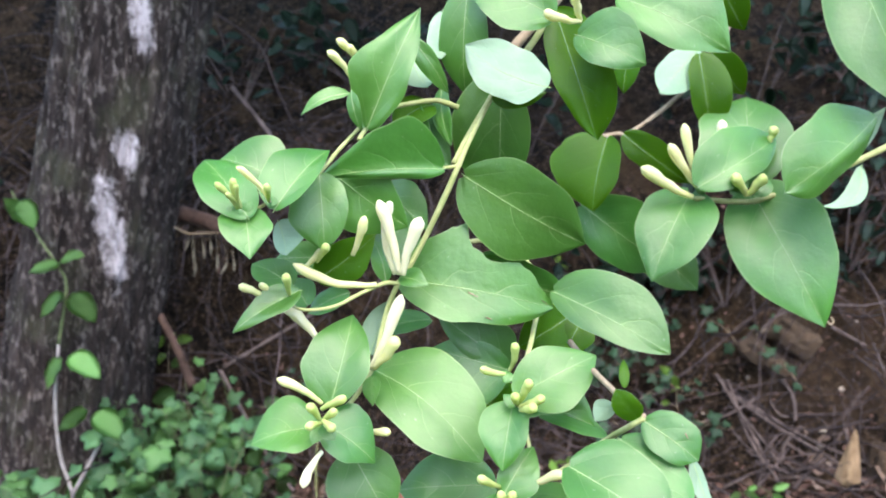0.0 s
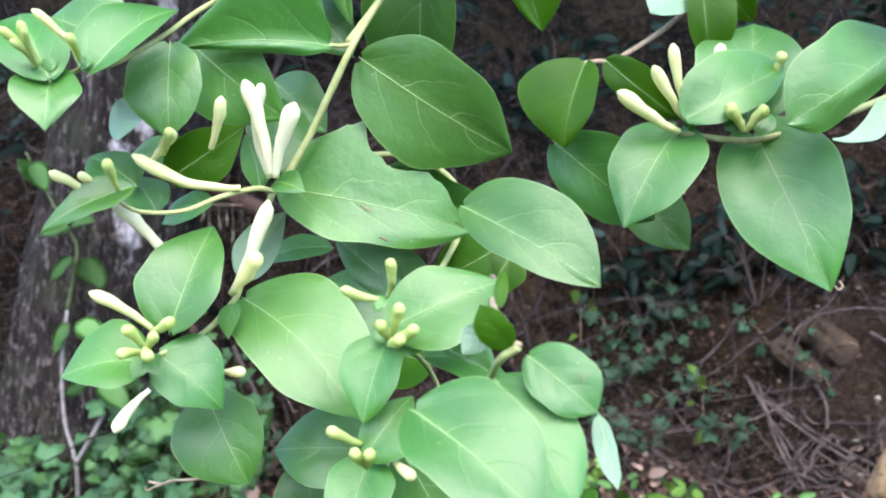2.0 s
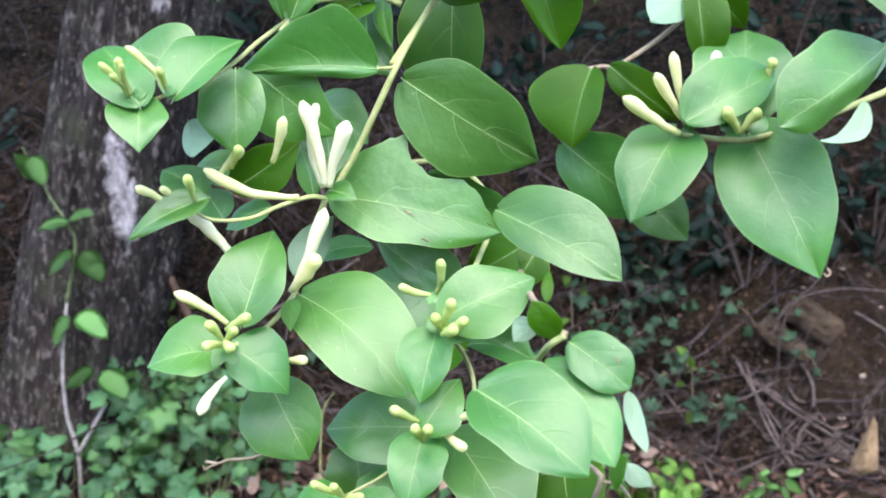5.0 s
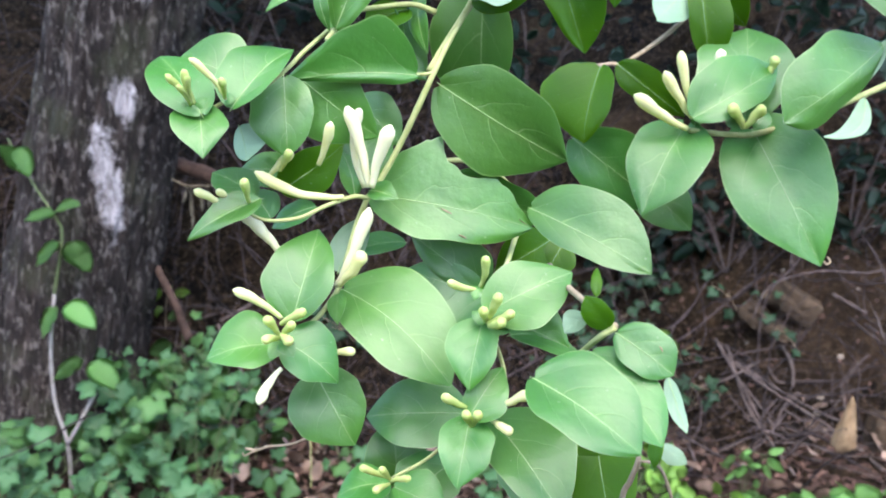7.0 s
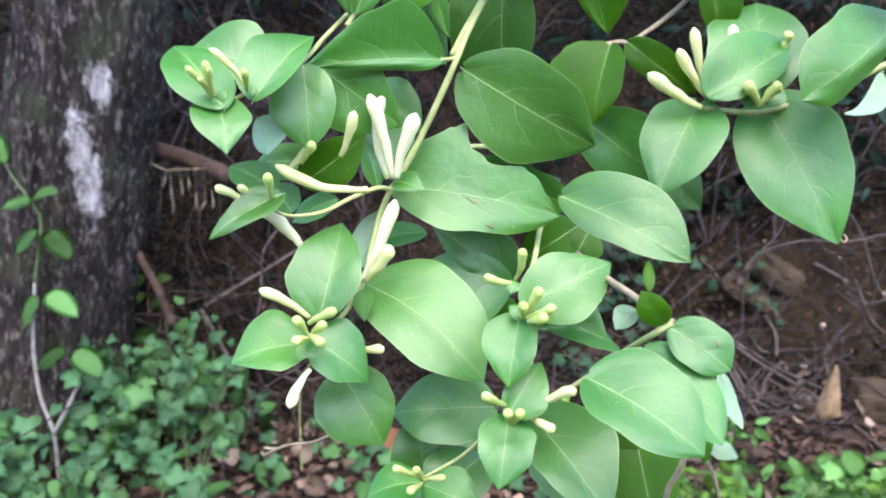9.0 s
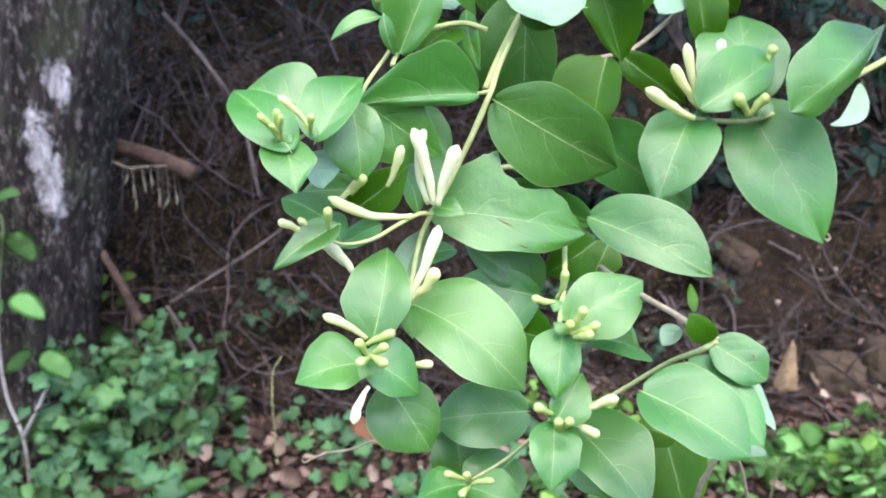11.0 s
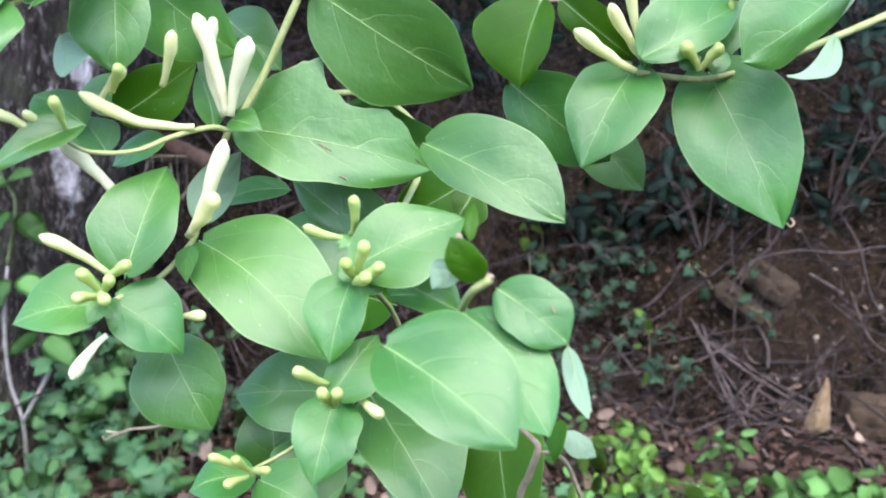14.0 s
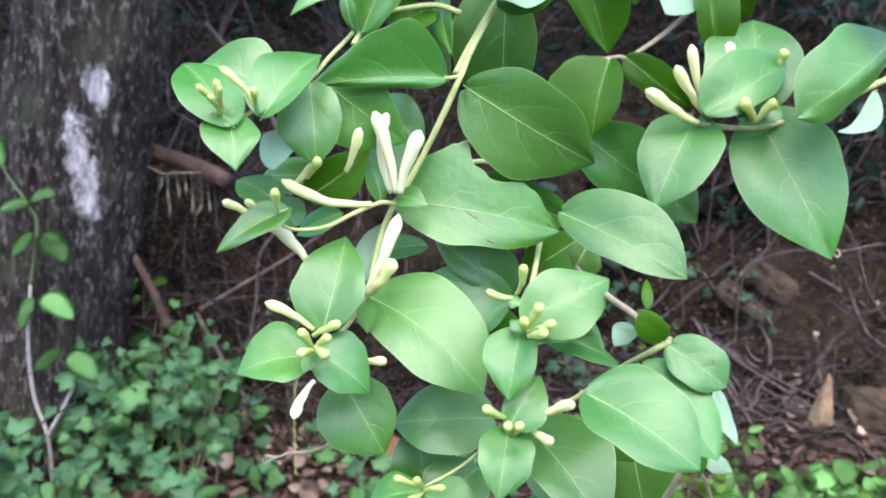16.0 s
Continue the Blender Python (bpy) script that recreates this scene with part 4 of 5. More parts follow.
stem(vine, [(0.0120, 0.3351, 1.0983), (0.0195, 0.3904, 1.0693), (0.0242, 0.3971, 1.0525), (0.0205, 0.3563, 1.0532), (0.0079, 0.3196, 1.0639)], 0.0011, 0.0009, stem_green)
stem(vine, [(0.0616, 0.3162, 1.0554), (0.0678, 0.2962, 1.0573), (0.0682, 0.2909, 1.0563), (0.0663, 0.2940, 1.0467), (0.0644, 0.3009, 1.0312), (0.0692, 0.3363, 0.9568)], 0.0009, 0.0013, stem_brown)
stem(vine, [(0.0682, 0.2909, 1.0563), (0.0752, 0.2906, 1.0549), (0.0808, 0.2936, 1.0446), (0.0916, 0.3074, 1.0129)], 0.0006, 0.0007, stem_brown)
# upper left cluster
leaf(vine, (-0.0978, 0.3192, 1.1838), (-0.1214, 0.3458, 1.2082), 0.0225, (0.10, -0.62, 0.78), sharp=.45, base_round=.5, arch=.07, skew=-0.03)
leaf(vine, (-0.0880, 0.3505, 1.1949), (-0.1176, 0.3578, 1.2075), 0.0273, (0.05, -0.80, 0.60), sharp=.55, base_round=.5, skew=0.11)
leaf(vine, (-0.0881, 0.3272, 1.1857), (-0.0676, 0.3516, 1.2112), 0.0235, (0.00, -0.80, 0.60), sharp=.65, base_round=.5, skew=-0.19)
leaf(vine, (-0.1001, 0.3254, 1.1847), (-0.0954, 0.3094, 1.1695), 0.0217, (0.19, -0.65, 0.74), sharp=.8, base_round=.25, heart=.18, tip_draw=.5, skew=0.03)
leaf(vine, (-0.0925, 0.3577, 1.1763), (-0.0868, 0.3465, 1.1621), 0.0173, (-0.32, -0.85, 0.42), under=True, skew=0.18)
leaf(vine, (-0.0739, 0.3622, 1.1968), (-0.0708, 0.3478, 1.1651), 0.0270, (0.16, -0.89, 0.44), sharp=.5, base_round=.6, skew=0.06)
leaf(vine, (-0.0698, 0.3777, 1.1965), (-0.0355, 0.3682, 1.1710), 0.0324, (-0.22, -0.97, 0.09), sharp=.6, skew=0.04)
leaf(vine, (-0.0179, 0.3723, 1.1977), (-0.0732, 0.3596, 1.1944), 0.0269, (0.23, -0.97, -0.12), sharp=.8, wave=.2, base_round=.15, bend=.05, skew=0.33)
bud(vine, (-0.1019, 0.3203, 1.1873), (-0.1043, 0.3155, 1.1936), (-0.1080, 0.3105, 1.1988), 0.0015, green_bud)
bud(vine, (-0.1003, 0.3184, 1.1878), (-0.1014, 0.3131, 1.1917), (-0.1034, 0.3076, 1.1948), 0.0012, green_bud)
bud(vine, (-0.0999, 0.3185, 1.1882), (-0.1009, 0.3136, 1.1941), (-0.1008, 0.3088, 1.2004), 0.0015, green_bud)
bud(vine, (-0.1000, 0.3174, 1.1878), (-0.1001, 0.3124, 1.1930), (-0.0990, 0.3074, 1.1984), 0.0012, green_bud)
bud(vine, (-0.0896, 0.3250, 1.1892), (-0.0940, 0.3206, 1.1977), (-0.1003, 0.3158, 1.2045), 0.0015, cream_bud)
bud(vine, (-0.0901, 0.3250, 1.1897), (-0.0891, 0.3197, 1.1935), (-0.0889, 0.3144, 1.1971), 0.0015, green_bud)
leaf(vine, (-0.1002, 0.3211, 1.1868), (-0.0962, 0.3221, 1.1898), 0.0051, (0.02, -0.95, 0.30))
leaf(vine, (-0.1022, 0.3215, 1.1872), (-0.1059, 0.3191, 1.1869), 0.0038, (0.44, -0.75, 0.49))
leaf(vine, (-0.0906, 0.3269, 1.1887), (-0.0864, 0.3260, 1.1896), 0.0050, (-0.28, -0.87, 0.42))
# the large pair of leaves at the node
leaf(vine, (-0.0078, 0.3850, 1.1934), (0.0493, 0.3780, 1.1584), 0.0439, (-0.12, -0.98, -0.12), sharp=.5, base_round=.5, arch=.1, tip_draw=.15, skew=0.03)
leaf(vine, (-0.0391, 0.3844, 1.1433), (0.0349, 0.3763, 1.1310), 0.0413, (-0.02, -0.93, 0.38), sharp=.2, base_round=.3, wave=.14, tip_draw=0, eaten=True, spots=((0.46,0.12,0.0009),(0.49,0.17,0.0007),(0.60,0.84,0.0009),(0.93,-0.3,0.001)), skew=-0.12)
leaf(vine, (0.0325, 0.3650, 1.1403), (0.0779, 0.3300, 1.1213), 0.0297, (-0.17, -0.89, 0.42), sharp=.25, base_round=.6, arch=.08, skew=-0.18)
leaf(vine, (0.0015, 0.4055, 1.1505), (0.0453, 0.4003, 1.1264), 0.0233, (-0.25, -0.94, -0.22), sharp=.5)
leaf(vine, (-0.0388, 0.3720, 1.1471), (-0.0263, 0.3618, 1.1457), 0.0107, (-0.26, -0.66, 0.70), sharp=.8, skew=-0.06)
leaf(vine, (-0.0405, 0.3852, 1.1500), (-0.0468, 0.4099, 1.1816), 0.0277, (0.40, -0.68, 0.61), sharp=.6)
# front cluster of three leaves
leaf(vine, (-0.0695, 0.3394, 1.0970), (-0.0612, 0.3620, 1.1333), 0.0305, (-0.01, -0.85, 0.53), sharp=.72, base_round=.45, arch=.12, bend=.02, skew=-0.07)
leaf(vine, (-0.0745, 0.3327, 1.0882), (-0.1035, 0.3249, 1.0853), 0.0298, (0.05, -0.59, 0.80), sharp=.8, base_round=.45, arch=.1, skew=0.09)
leaf(vine, (-0.0732, 0.3383, 1.0877), (-0.0495, 0.3352, 1.0708), 0.0266, (0.34, -0.72, 0.61), sharp=.8, base_round=.35, heart=.08, skew=-0.08)
leaf(vine, (-0.0718, 0.3254, 1.0915), (-0.0756, 0.3191, 1.0863), 0.0070, (0.20, -0.69, 0.70), sharp=.7)
leaf(vine, (-0.0717, 0.3251, 1.0916), (-0.0659, 0.3197, 1.0876), 0.0076, (-0.02, -0.61, 0.80), sharp=.7)
leaf(vine, (-0.0639, 0.3431, 1.0994), (-0.0822, 0.3509, 1.1047), 0.0089, (-0.09, -0.69, 0.72))
leaf(vine, (-0.0524, 0.3739, 1.1010), (-0.0024, 0.3373, 1.0732), 0.0448, (-0.03, -0.61, 0.79), sharp=.32, base_round=.55, arch=.06, bend=-.03, skew=-0.09)
leaf(vine, (-0.0522, 0.3598, 1.1024), (-0.0524, 0.3498, 1.0921), 0.0091, (-0.24, -0.69, 0.68), sharp=.8)
leaf(vine, (-0.0643, 0.3632, 1.0647), (-0.0456, 0.3478, 1.0362), 0.0352, (-0.02, -0.87, 0.49), sharp=.5, base_round=.5, skew=0.07)
leaf(vine, (0.0050, 0.3783, 1.0389), (-0.0430, 0.3758, 1.0393), 0.0351, (0.07, -0.83, 0.56), sharp=.45, base_round=.5)
leaf(vine, (-0.0550, 0.3795, 1.1080), (-0.0426, 0.3971, 1.1322), 0.0171, (0.66, -0.73, 0.19), under=True)
leaf(vine, (-0.0260, 0.4185, 1.1141), (-0.0553, 0.4101, 1.1106), 0.0182, (0.01, -0.41, 0.91))
bud(vine, (-0.0725, 0.3307, 1.1000), (-0.0803, 0.3262, 1.1080), (-0.0892, 0.3214, 1.1145), 0.0021, cream_bud)
bud(vine, (-0.0721, 0.3283, 1.0983), (-0.0662, 0.3232, 1.1027), (-0.0602, 0.3180, 1.1072), 0.0021, green_bud)
bud(vine, (-0.0724, 0.3254, 1.0943), (-0.0739, 0.3204, 1.0996), (-0.0755, 0.3154, 1.1049), 0.0020, green_bud)
bud(vine, (-0.0714, 0.3214, 1.0946), (-0.0736, 0.3156, 1.0961), (-0.0757, 0.3097, 1.0976), 0.0019, green_bud)
bud(vine, (-0.0704, 0.3187, 1.0964), (-0.0677, 0.3127, 1.0969), (-0.0651, 0.3067, 1.0973), 0.0020, green_bud)
bud(vine, (-0.0705, 0.3216, 1.0955), (-0.0673, 0.3164, 1.0996), (-0.0641, 0.3111, 1.1037), 0.0020, green_bud)
bud(vine, (-0.0726, 0.3264, 1.0795), (-0.0769, 0.3193, 1.0750), (-0.0795, 0.3120, 1.0696), 0.0022, white_bud)
bud(vine, (-0.0549, 0.3528, 1.0780), (-0.0496, 0.3471, 1.0799), (-0.0444, 0.3414, 1.0819), 0.0020, cream_bud)
bud(vine, (-0.0536, 0.3617, 1.1056), (-0.0444, 0.3593, 1.1229), (-0.0379, 0.3572, 1.1415), 0.0029, white_bud)
bud(vine, (-0.0513, 0.3570, 1.1075), (-0.0450, 0.3526, 1.1153), (-0.0400, 0.3483, 1.1239), 0.0029, cream_bud)
bud(vine, (-0.0762, 0.3546, 1.1214), (-0.0828, 0.3507, 1.1320), (-0.0906, 0.3465, 1.1416), 0.0027, white_bud)
bud(vine, (-0.0779, 0.3600, 1.1228), (-0.0833, 0.3554, 1.1301), (-0.0881, 0.3509, 1.1382), 0.0025, white_bud)
# flowers at the stem fork
bud(vine, (-0.0390, 0.3680, 1.1493), (-0.0425, 0.3657, 1.1676), (-0.0479, 0.3633, 1.1854), 0.0030, white_bud)
bud(vine, (-0.0413, 0.3739, 1.1484), (-0.0454, 0.3717, 1.1671), (-0.0415, 0.3696, 1.1861), 0.0026, white_bud)
bud(vine, (-0.0375, 0.3660, 1.1495), (-0.0338, 0.3629, 1.1635), (-0.0287, 0.3597, 1.1771), 0.0032, white_bud)
bud(vine, (-0.0497, 0.3630, 1.1455), (-0.0686, 0.3573, 1.1483), (-0.0856, 0.3531, 1.1577), 0.0024, cream_bud)
bud(vine, (-0.0600, 0.3619, 1.1599), (-0.0559, 0.3577, 1.1689), (-0.0531, 0.3536, 1.1784), 0.0022, cream_bud)
bud(vine, (-0.0815, 0.3607, 1.1551), (-0.0753, 0.3559, 1.1609), (-0.0692, 0.3510, 1.1668), 0.0022, cream_bud)
bud(vine, (-0.0758, 0.3573, 1.1579), (-0.0727, 0.3521, 1.1625), (-0.0696, 0.3470, 1.1672), 0.0019, green_bud)
bud(vine, (-0.0936, 0.3422, 1.1451), (-0.0998, 0.3367, 1.1487), (-0.1057, 0.3315, 1.1532), 0.0019, cream_bud)
bud(vine, (-0.0927, 0.3461, 1.1445), (-0.0953, 0.3408, 1.1484), (-0.0979, 0.3354, 1.1522), 0.0016, cream_bud)
bud(vine, (-0.0859, 0.3395, 1.1470), (-0.0855, 0.3345, 1.1521), (-0.0851, 0.3294, 1.1572), 0.0019, green_bud)
leaf(vine, (-0.0823, 0.3445, 1.1472), (-0.1090, 0.3278, 1.1350), 0.0141, (0.14, -0.72, 0.68), sharp=.75, base_round=.3, fold=.5)
leaf(vine, (-0.0879, 0.3595, 1.1463), (-0.1071, 0.3654, 1.1571), 0.0188, (0.23, -0.62, 0.75), sharp=.5)
leaf(vine, (-0.0743, 0.3859, 1.1540), (-0.0999, 0.3833, 1.1553), 0.0166, (0.11, -0.93, 0.36))
leaf(vine, (-0.0772, 0.3656, 1.1482), (-0.0493, 0.3675, 1.1674), 0.0205, (0.17, -0.97, -0.15), sharp=.7, backlit=True)
leaf(vine, (-0.0825, 0.3648, 1.1358), (-0.0928, 0.3686, 1.1490), 0.0186, (0.54, -0.60, 0.59))
leaf(vine, (-0.0637, 0.3734, 1.1395), (-0.0842, 0.3723, 1.1306), 0.0123, (-0.22, -0.77, 0.60))
leaf(vine, (-0.0463, 0.3774, 1.1441), (-0.0520, 0.3821, 1.1648), 0.0117, (0.60, -0.73, 0.33))
# middle cluster
leaf(vine, (0.0113, 0.3152, 1.1073), (0.0453, 0.3210, 1.1240), 0.0290, (-0.15, -0.81, 0.57), sharp=.72, base_round=.5, bend=.03, skew=0.04)
leaf(vine, (0.0102, 0.3198, 1.1028), (0.0038, 0.3013, 1.0811), 0.0210, (-0.16, -0.71, 0.69), sharp=.5, base_round=.4, skew=0.07)
leaf(vine, (0.0141, 0.3951, 1.0952), (-0.0228, 0.4023, 1.1226), 0.0253, (-0.02, -0.97, 0.24), sharp=.5, skew=0.17)
leaf(vine, (0.0135, 0.3939, 1.0936), (-0.0258, 0.3969, 1.1051), 0.0352, (0.04, -0.91, 0.41), sharp=.5, base_round=.6, skew=-0.22)
leaf(vine, (0.0199, 0.3987, 1.0695), (-0.0189, 0.3947, 1.0820), 0.0306, (0.15, -0.98, 0.14), backlit=True)
leaf(vine, (0.0205, 0.3368, 1.0991), (0.0452, 0.3244, 1.0899), 0.0205, (-0.32, -0.86, 0.39), sharp=.7, skew=-0.18)
leaf(vine, (0.0218, 0.3271, 1.0941), (0.0539, 0.3361, 1.0856), 0.0364, (-0.03, -0.16, 0.99), sharp=.6, skew=0.09)
leaf(vine, (0.0460, 0.4076, 1.1175), (0.0195, 0.4009, 1.1033), 0.0266, (0.04, -0.98, 0.15), backlit=True)
leaf(vine, (0.0529, 0.4072, 1.1162), (0.0416, 0.4002, 1.0979), 0.0202, (-0.28, -0.93, 0.20), backlit=True)
leaf(vine, (0.0085, 0.3209, 1.1158), (0.0062, 0.3171, 1.1122), 0.0059, (0.03, -0.69, 0.72))
leaf(vine, (0.0110, 0.3139, 1.1030), (0.0057, 0.3163, 1.1078), 0.0051, (0.10, -0.84, 0.53))
leaf(vine, (0.0124, 0.3145, 1.1010), (0.0205, 0.3119, 1.1006), 0.0053, (-0.20, -0.72, 0.66))
bud(vine, (0.0112, 0.3120, 1.1049), (0.0137, 0.3073, 1.1115), (0.0155, 0.3026, 1.1183), 0.0020, green_bud)
bud(vine, (0.0118, 0.3108, 1.1044), (0.0167, 0.3054, 1.1076), (0.0214, 0.3002, 1.1116), 0.0019, green_bud)
bud(vine, (0.0120, 0.3058, 1.1045), (0.0146, 0.3002, 1.1069), (0.0173, 0.2945, 1.1093), 0.0020, green_bud)
bud(vine, (0.0109, 0.3119, 1.1045), (0.0100, 0.3066, 1.1086), (0.0091, 0.3013, 1.1127), 0.0019, green_bud)
bud(vine, (0.0090, 0.3222, 1.1145), (0.0024, 0.3165, 1.1168), (-0.0036, 0.3111, 1.1207), 0.0017, green_bud)
bud(vine, (0.0091, 0.3263, 1.1149), (0.0111, 0.3217, 1.1219), (0.0108, 0.3171, 1.1293), 0.0018, green_bud)
# lower cluster
leaf(vine, (0.0046, 0.3060, 1.0669), (0.0182, 0.3164, 1.0850), 0.0176, (-0.10, -0.77, 0.63), sharp=.7, base_round=.45, skew=0.11)
leaf(vine, (0.0050, 0.3116, 1.0645), (-0.0003, 0.2911, 1.0453), 0.0218, (-0.01, -0.69, 0.73), sharp=.5, base_round=.4, skew=-0.03)
leaf(vine, (0.0150, 0.3331, 1.0557), (0.0404, 0.2906, 1.0360), 0.0343, (-0.08, -0.51, 0.85), sharp=.45, base_round=.5, arch=.05, skew=-0.11)
leaf(vine, (-0.0287, 0.3853, 0.9987), (-0.0308, 0.3921, 1.0310), 0.0313, (0.07, -0.97, 0.21))
leaf(vine, (-0.0302, 0.3480, 1.0174), (-0.0535, 0.3430, 1.0155), 0.0234, (0.00, -0.38, 0.93))
leaf(vine, (-0.0277, 0.3479, 1.0158), (-0.0047, 0.3368, 1.0101), 0.0266, (-0.10, -0.61, 0.79))
leaf(vine, (-0.0022, 0.3804, 1.0120), (-0.0287, 0.3622, 0.9976), 0.0310, (0.04, -0.66, 0.75))
leaf(vine, (0.0240, 0.3640, 1.0257), (0.0382, 0.3436, 1.0081), 0.0209, (-0.37, -0.74, 0.57))
bud(vine, (0.0032, 0.3068, 1.0710), (-0.0014, 0.3015, 1.0750), (-0.0056, 0.2963, 1.0797), 0.0019, green_bud)
bud(vine, (0.0054, 0.3025, 1.0653), (0.0041, 0.2974, 1.0700), (0.0029, 0.2922, 1.0746), 0.0019, green_bud)
bud(vine, (0.0058, 0.3025, 1.0653), (0.0070, 0.2974, 1.0699), (0.0082, 0.2922, 1.0745), 0.0019, green_bud)
bud(vine, (0.0127, 0.3098, 1.0656), (0.0166, 0.3036, 1.0650), (0.0206, 0.2973, 1.0644), 0.0019, cream_bud)
bud(vine, (0.0170, 0.3090, 1.0711), (0.0227, 0.3038, 1.0757), (0.0283, 0.2987, 1.0803), 0.0022, cream_bud)
bud(vine, (-0.0290, 0.3377, 1.0253), (-0.0350, 0.3326, 1.0302), (-0.0406, 0.3276, 1.0359), 0.0017, green_bud)
bud(vine, (-0.0288, 0.3349, 1.0262), (-0.0303, 0.3298, 1.0313), (-0.0318, 0.3247, 1.0363), 0.0017, green_bud)
bud(vine, (-0.0283, 0.3356, 1.0248), (-0.0240, 0.3303, 1.0288), (-0.0195, 0.3248, 1.0315), 0.0017, green_bud)
bud(vine, (-0.0292, 0.3344, 1.0243), (-0.0319, 0.3286, 1.0257), (-0.0346, 0.3227, 1.0271), 0.0017, green_bud)
stem(vine, [(-0.0537, 0.4075, 1.2284), (-0.0565, 0.4035, 1.2352), (-0.0582, 0.3996, 1.2418), (-0.0604, 0.3941, 1.2398)], 0.0011, 0.0008, stem_green)
leaf(vine, (-0.0592, 0.4086, 1.2353), (-0.0549, 0.4109, 1.2489), 0.0111, (0.14, -0.98, 0.12))
stem(vine, [(-0.0599, 0.4000, 1.0187), (-0.0737, 0.4050, 1.0147), (-0.0853, 0.4100, 1.0082), (-0.0986, 0.4150, 1.0045), (-0.1047, 0.4180, 1.0012), (-0.1118, 0.4200, 1.0010)], 0.0006, 0.0008, stem_brown)
stem(vine, [(-0.1042, 0.4180, 1.0012), (-0.1083, 0.4180, 0.9997), (-0.1119, 0.4180, 0.9978), (-0.1129, 0.4180, 0.9997)], 0.0006, 0.0004, stem_brown)
leaf(vine, (-0.0424, 0.4119, 1.2596), (-0.0442, 0.3883, 1.2296), 0.0205, (-0.27, -0.75, 0.61))
leaf(vine, (-0.0232, 0.4018, 1.2268), (-0.0419, 0.3909, 1.2178), 0.0222, (0.01, -0.65, 0.76), backlit=True)
# right-hand lower cluster
leaf(vine, (0.0241, 0.2527, 1.1030), (0.0550, 0.2291, 1.0896), 0.0300, (-0.09, -0.59, 0.80), sharp=.12, base_round=.2, heart=.04, arch=.07, tip_draw=0, skew=-0.10)
leaf(vine, (0.0447, 0.2663, 1.1071), (0.0647, 0.2402, 1.0870), 0.0241, (0.00, -0.57, 0.82), sharp=.3, base_round=.4, arch=.05, tip_draw=0)
leaf(vine, (0.0528, 0.2640, 1.1148), (0.0696, 0.2530, 1.1047), 0.0171, (-0.10, -0.85, 0.50), sharp=.08, base_round=.7, arch=.04, spots=((0.66,-0.45,0.0005),), skew=-0.06)
leaf(vine, (0.0474, 0.2511, 1.1210), (0.0395, 0.2511, 1.1307), 0.0096, (-0.25, -0.95, -0.19), sharp=.3, base_round=.6, backlit=True, skew=0.02)
leaf(vine, (0.0422, 0.2670, 1.1201), (0.0359, 0.2685, 1.1137), 0.0080, (0.22, -0.89, 0.40), under=True, skew=-0.13)
leaf(vine, (0.0451, 0.2622, 1.1281), (0.0460, 0.2692, 1.1368), 0.0037, (-0.15, -0.78, 0.60), backlit=True, skew=-0.02)
leaf(vine, (0.0472, 0.3297, 1.0471), (0.0684, 0.3192, 1.0158), 0.0175, (-0.16, -0.95, 0.25), backlit=True, sharp=.45, skew=-0.15)
leaf(vine, (0.0607, 0.3360, 1.0440), (0.0667, 0.3196, 1.0314), 0.0122, (-0.47, -0.64, 0.61), backlit=True)
leaf(vine, (0.0743, 0.2857, 1.0688), (0.0711, 0.2795, 1.0587), 0.0059, (-0.52, -0.63, 0.58), backlit=True, skew=-0.02)
leaf(vine, (0.0768, 0.2893, 1.0639), (0.0837, 0.2797, 1.0593), 0.0078, (-0.18, -0.53, 0.83), under=True, skew=-0.07)
leaf(vine, (0.0595, 0.3389, 1.0537), (0.0624, 0.3050, 1.0164), 0.0314, (-0.38, -0.70, 0.61), backlit=True)
leaf(vine, (0.0727, 0.2720, 1.0963), (0.0766, 0.2620, 1.0794), 0.0066, (0.30, -0.85, 0.40), under=True, sharp=.4, base_round=.5, bend=.05)
# upper shoots
leaf(vine, (0.0127, 0.4191, 1.2423), (0.0107, 0.4227, 1.1780), 0.0404, (-0.26, -0.96, -0.01), sharp=.4, base_round=.6, skew=0.12)
leaf(vine, (0.0414, 0.4345, 1.2739), (0.0601, 0.4145, 1.2088), 0.0294, (-0.24, -0.94, 0.24), sharp=.12, base_round=.75, backlit=True, wave=.2, tip_draw=0, skew=-0.11)
leaf(vine, (0.0301, 0.3700, 1.2340), (-0.0067, 0.3850, 1.2506), 0.0310, (0.00, -0.75, 0.65), under=True, sharp=.3, base_round=.8, fold=.35, wave=.3, tip_draw=0, heart=0, skew=-0.08)
leaf(vine, (0.0066, 0.3976, 1.2306), (0.0314, 0.3883, 1.2316), 0.0134, (-0.35, -0.93, -0.08), backlit=True)
leaf(vine, (-0.0036, 0.4199, 1.2851), (-0.0075, 0.4202, 1.2315), 0.0264, (-0.33, -0.94, 0.05), sharp=.5)
leaf(vine, (-0.0519, 0.3675, 1.2172), (-0.0273, 0.3687, 1.2711), 0.0257, (-0.09, -0.99, 0.06), sharp=.75, wave=.3, fold=.4, base_round=.4, skew=-0.09)
leaf(vine, (-0.0582, 0.3640, 1.2335), (-0.0548, 0.3616, 1.2160), 0.0065, (-0.42, -0.90, 0.14), sharp=.6, skew=-0.04)
leaf(vine, (-0.0596, 0.3694, 1.2328), (-0.0813, 0.3633, 1.2247), 0.0072, (0.10, -0.85, 0.51), sharp=.7, bend=.06, skew=0.22)
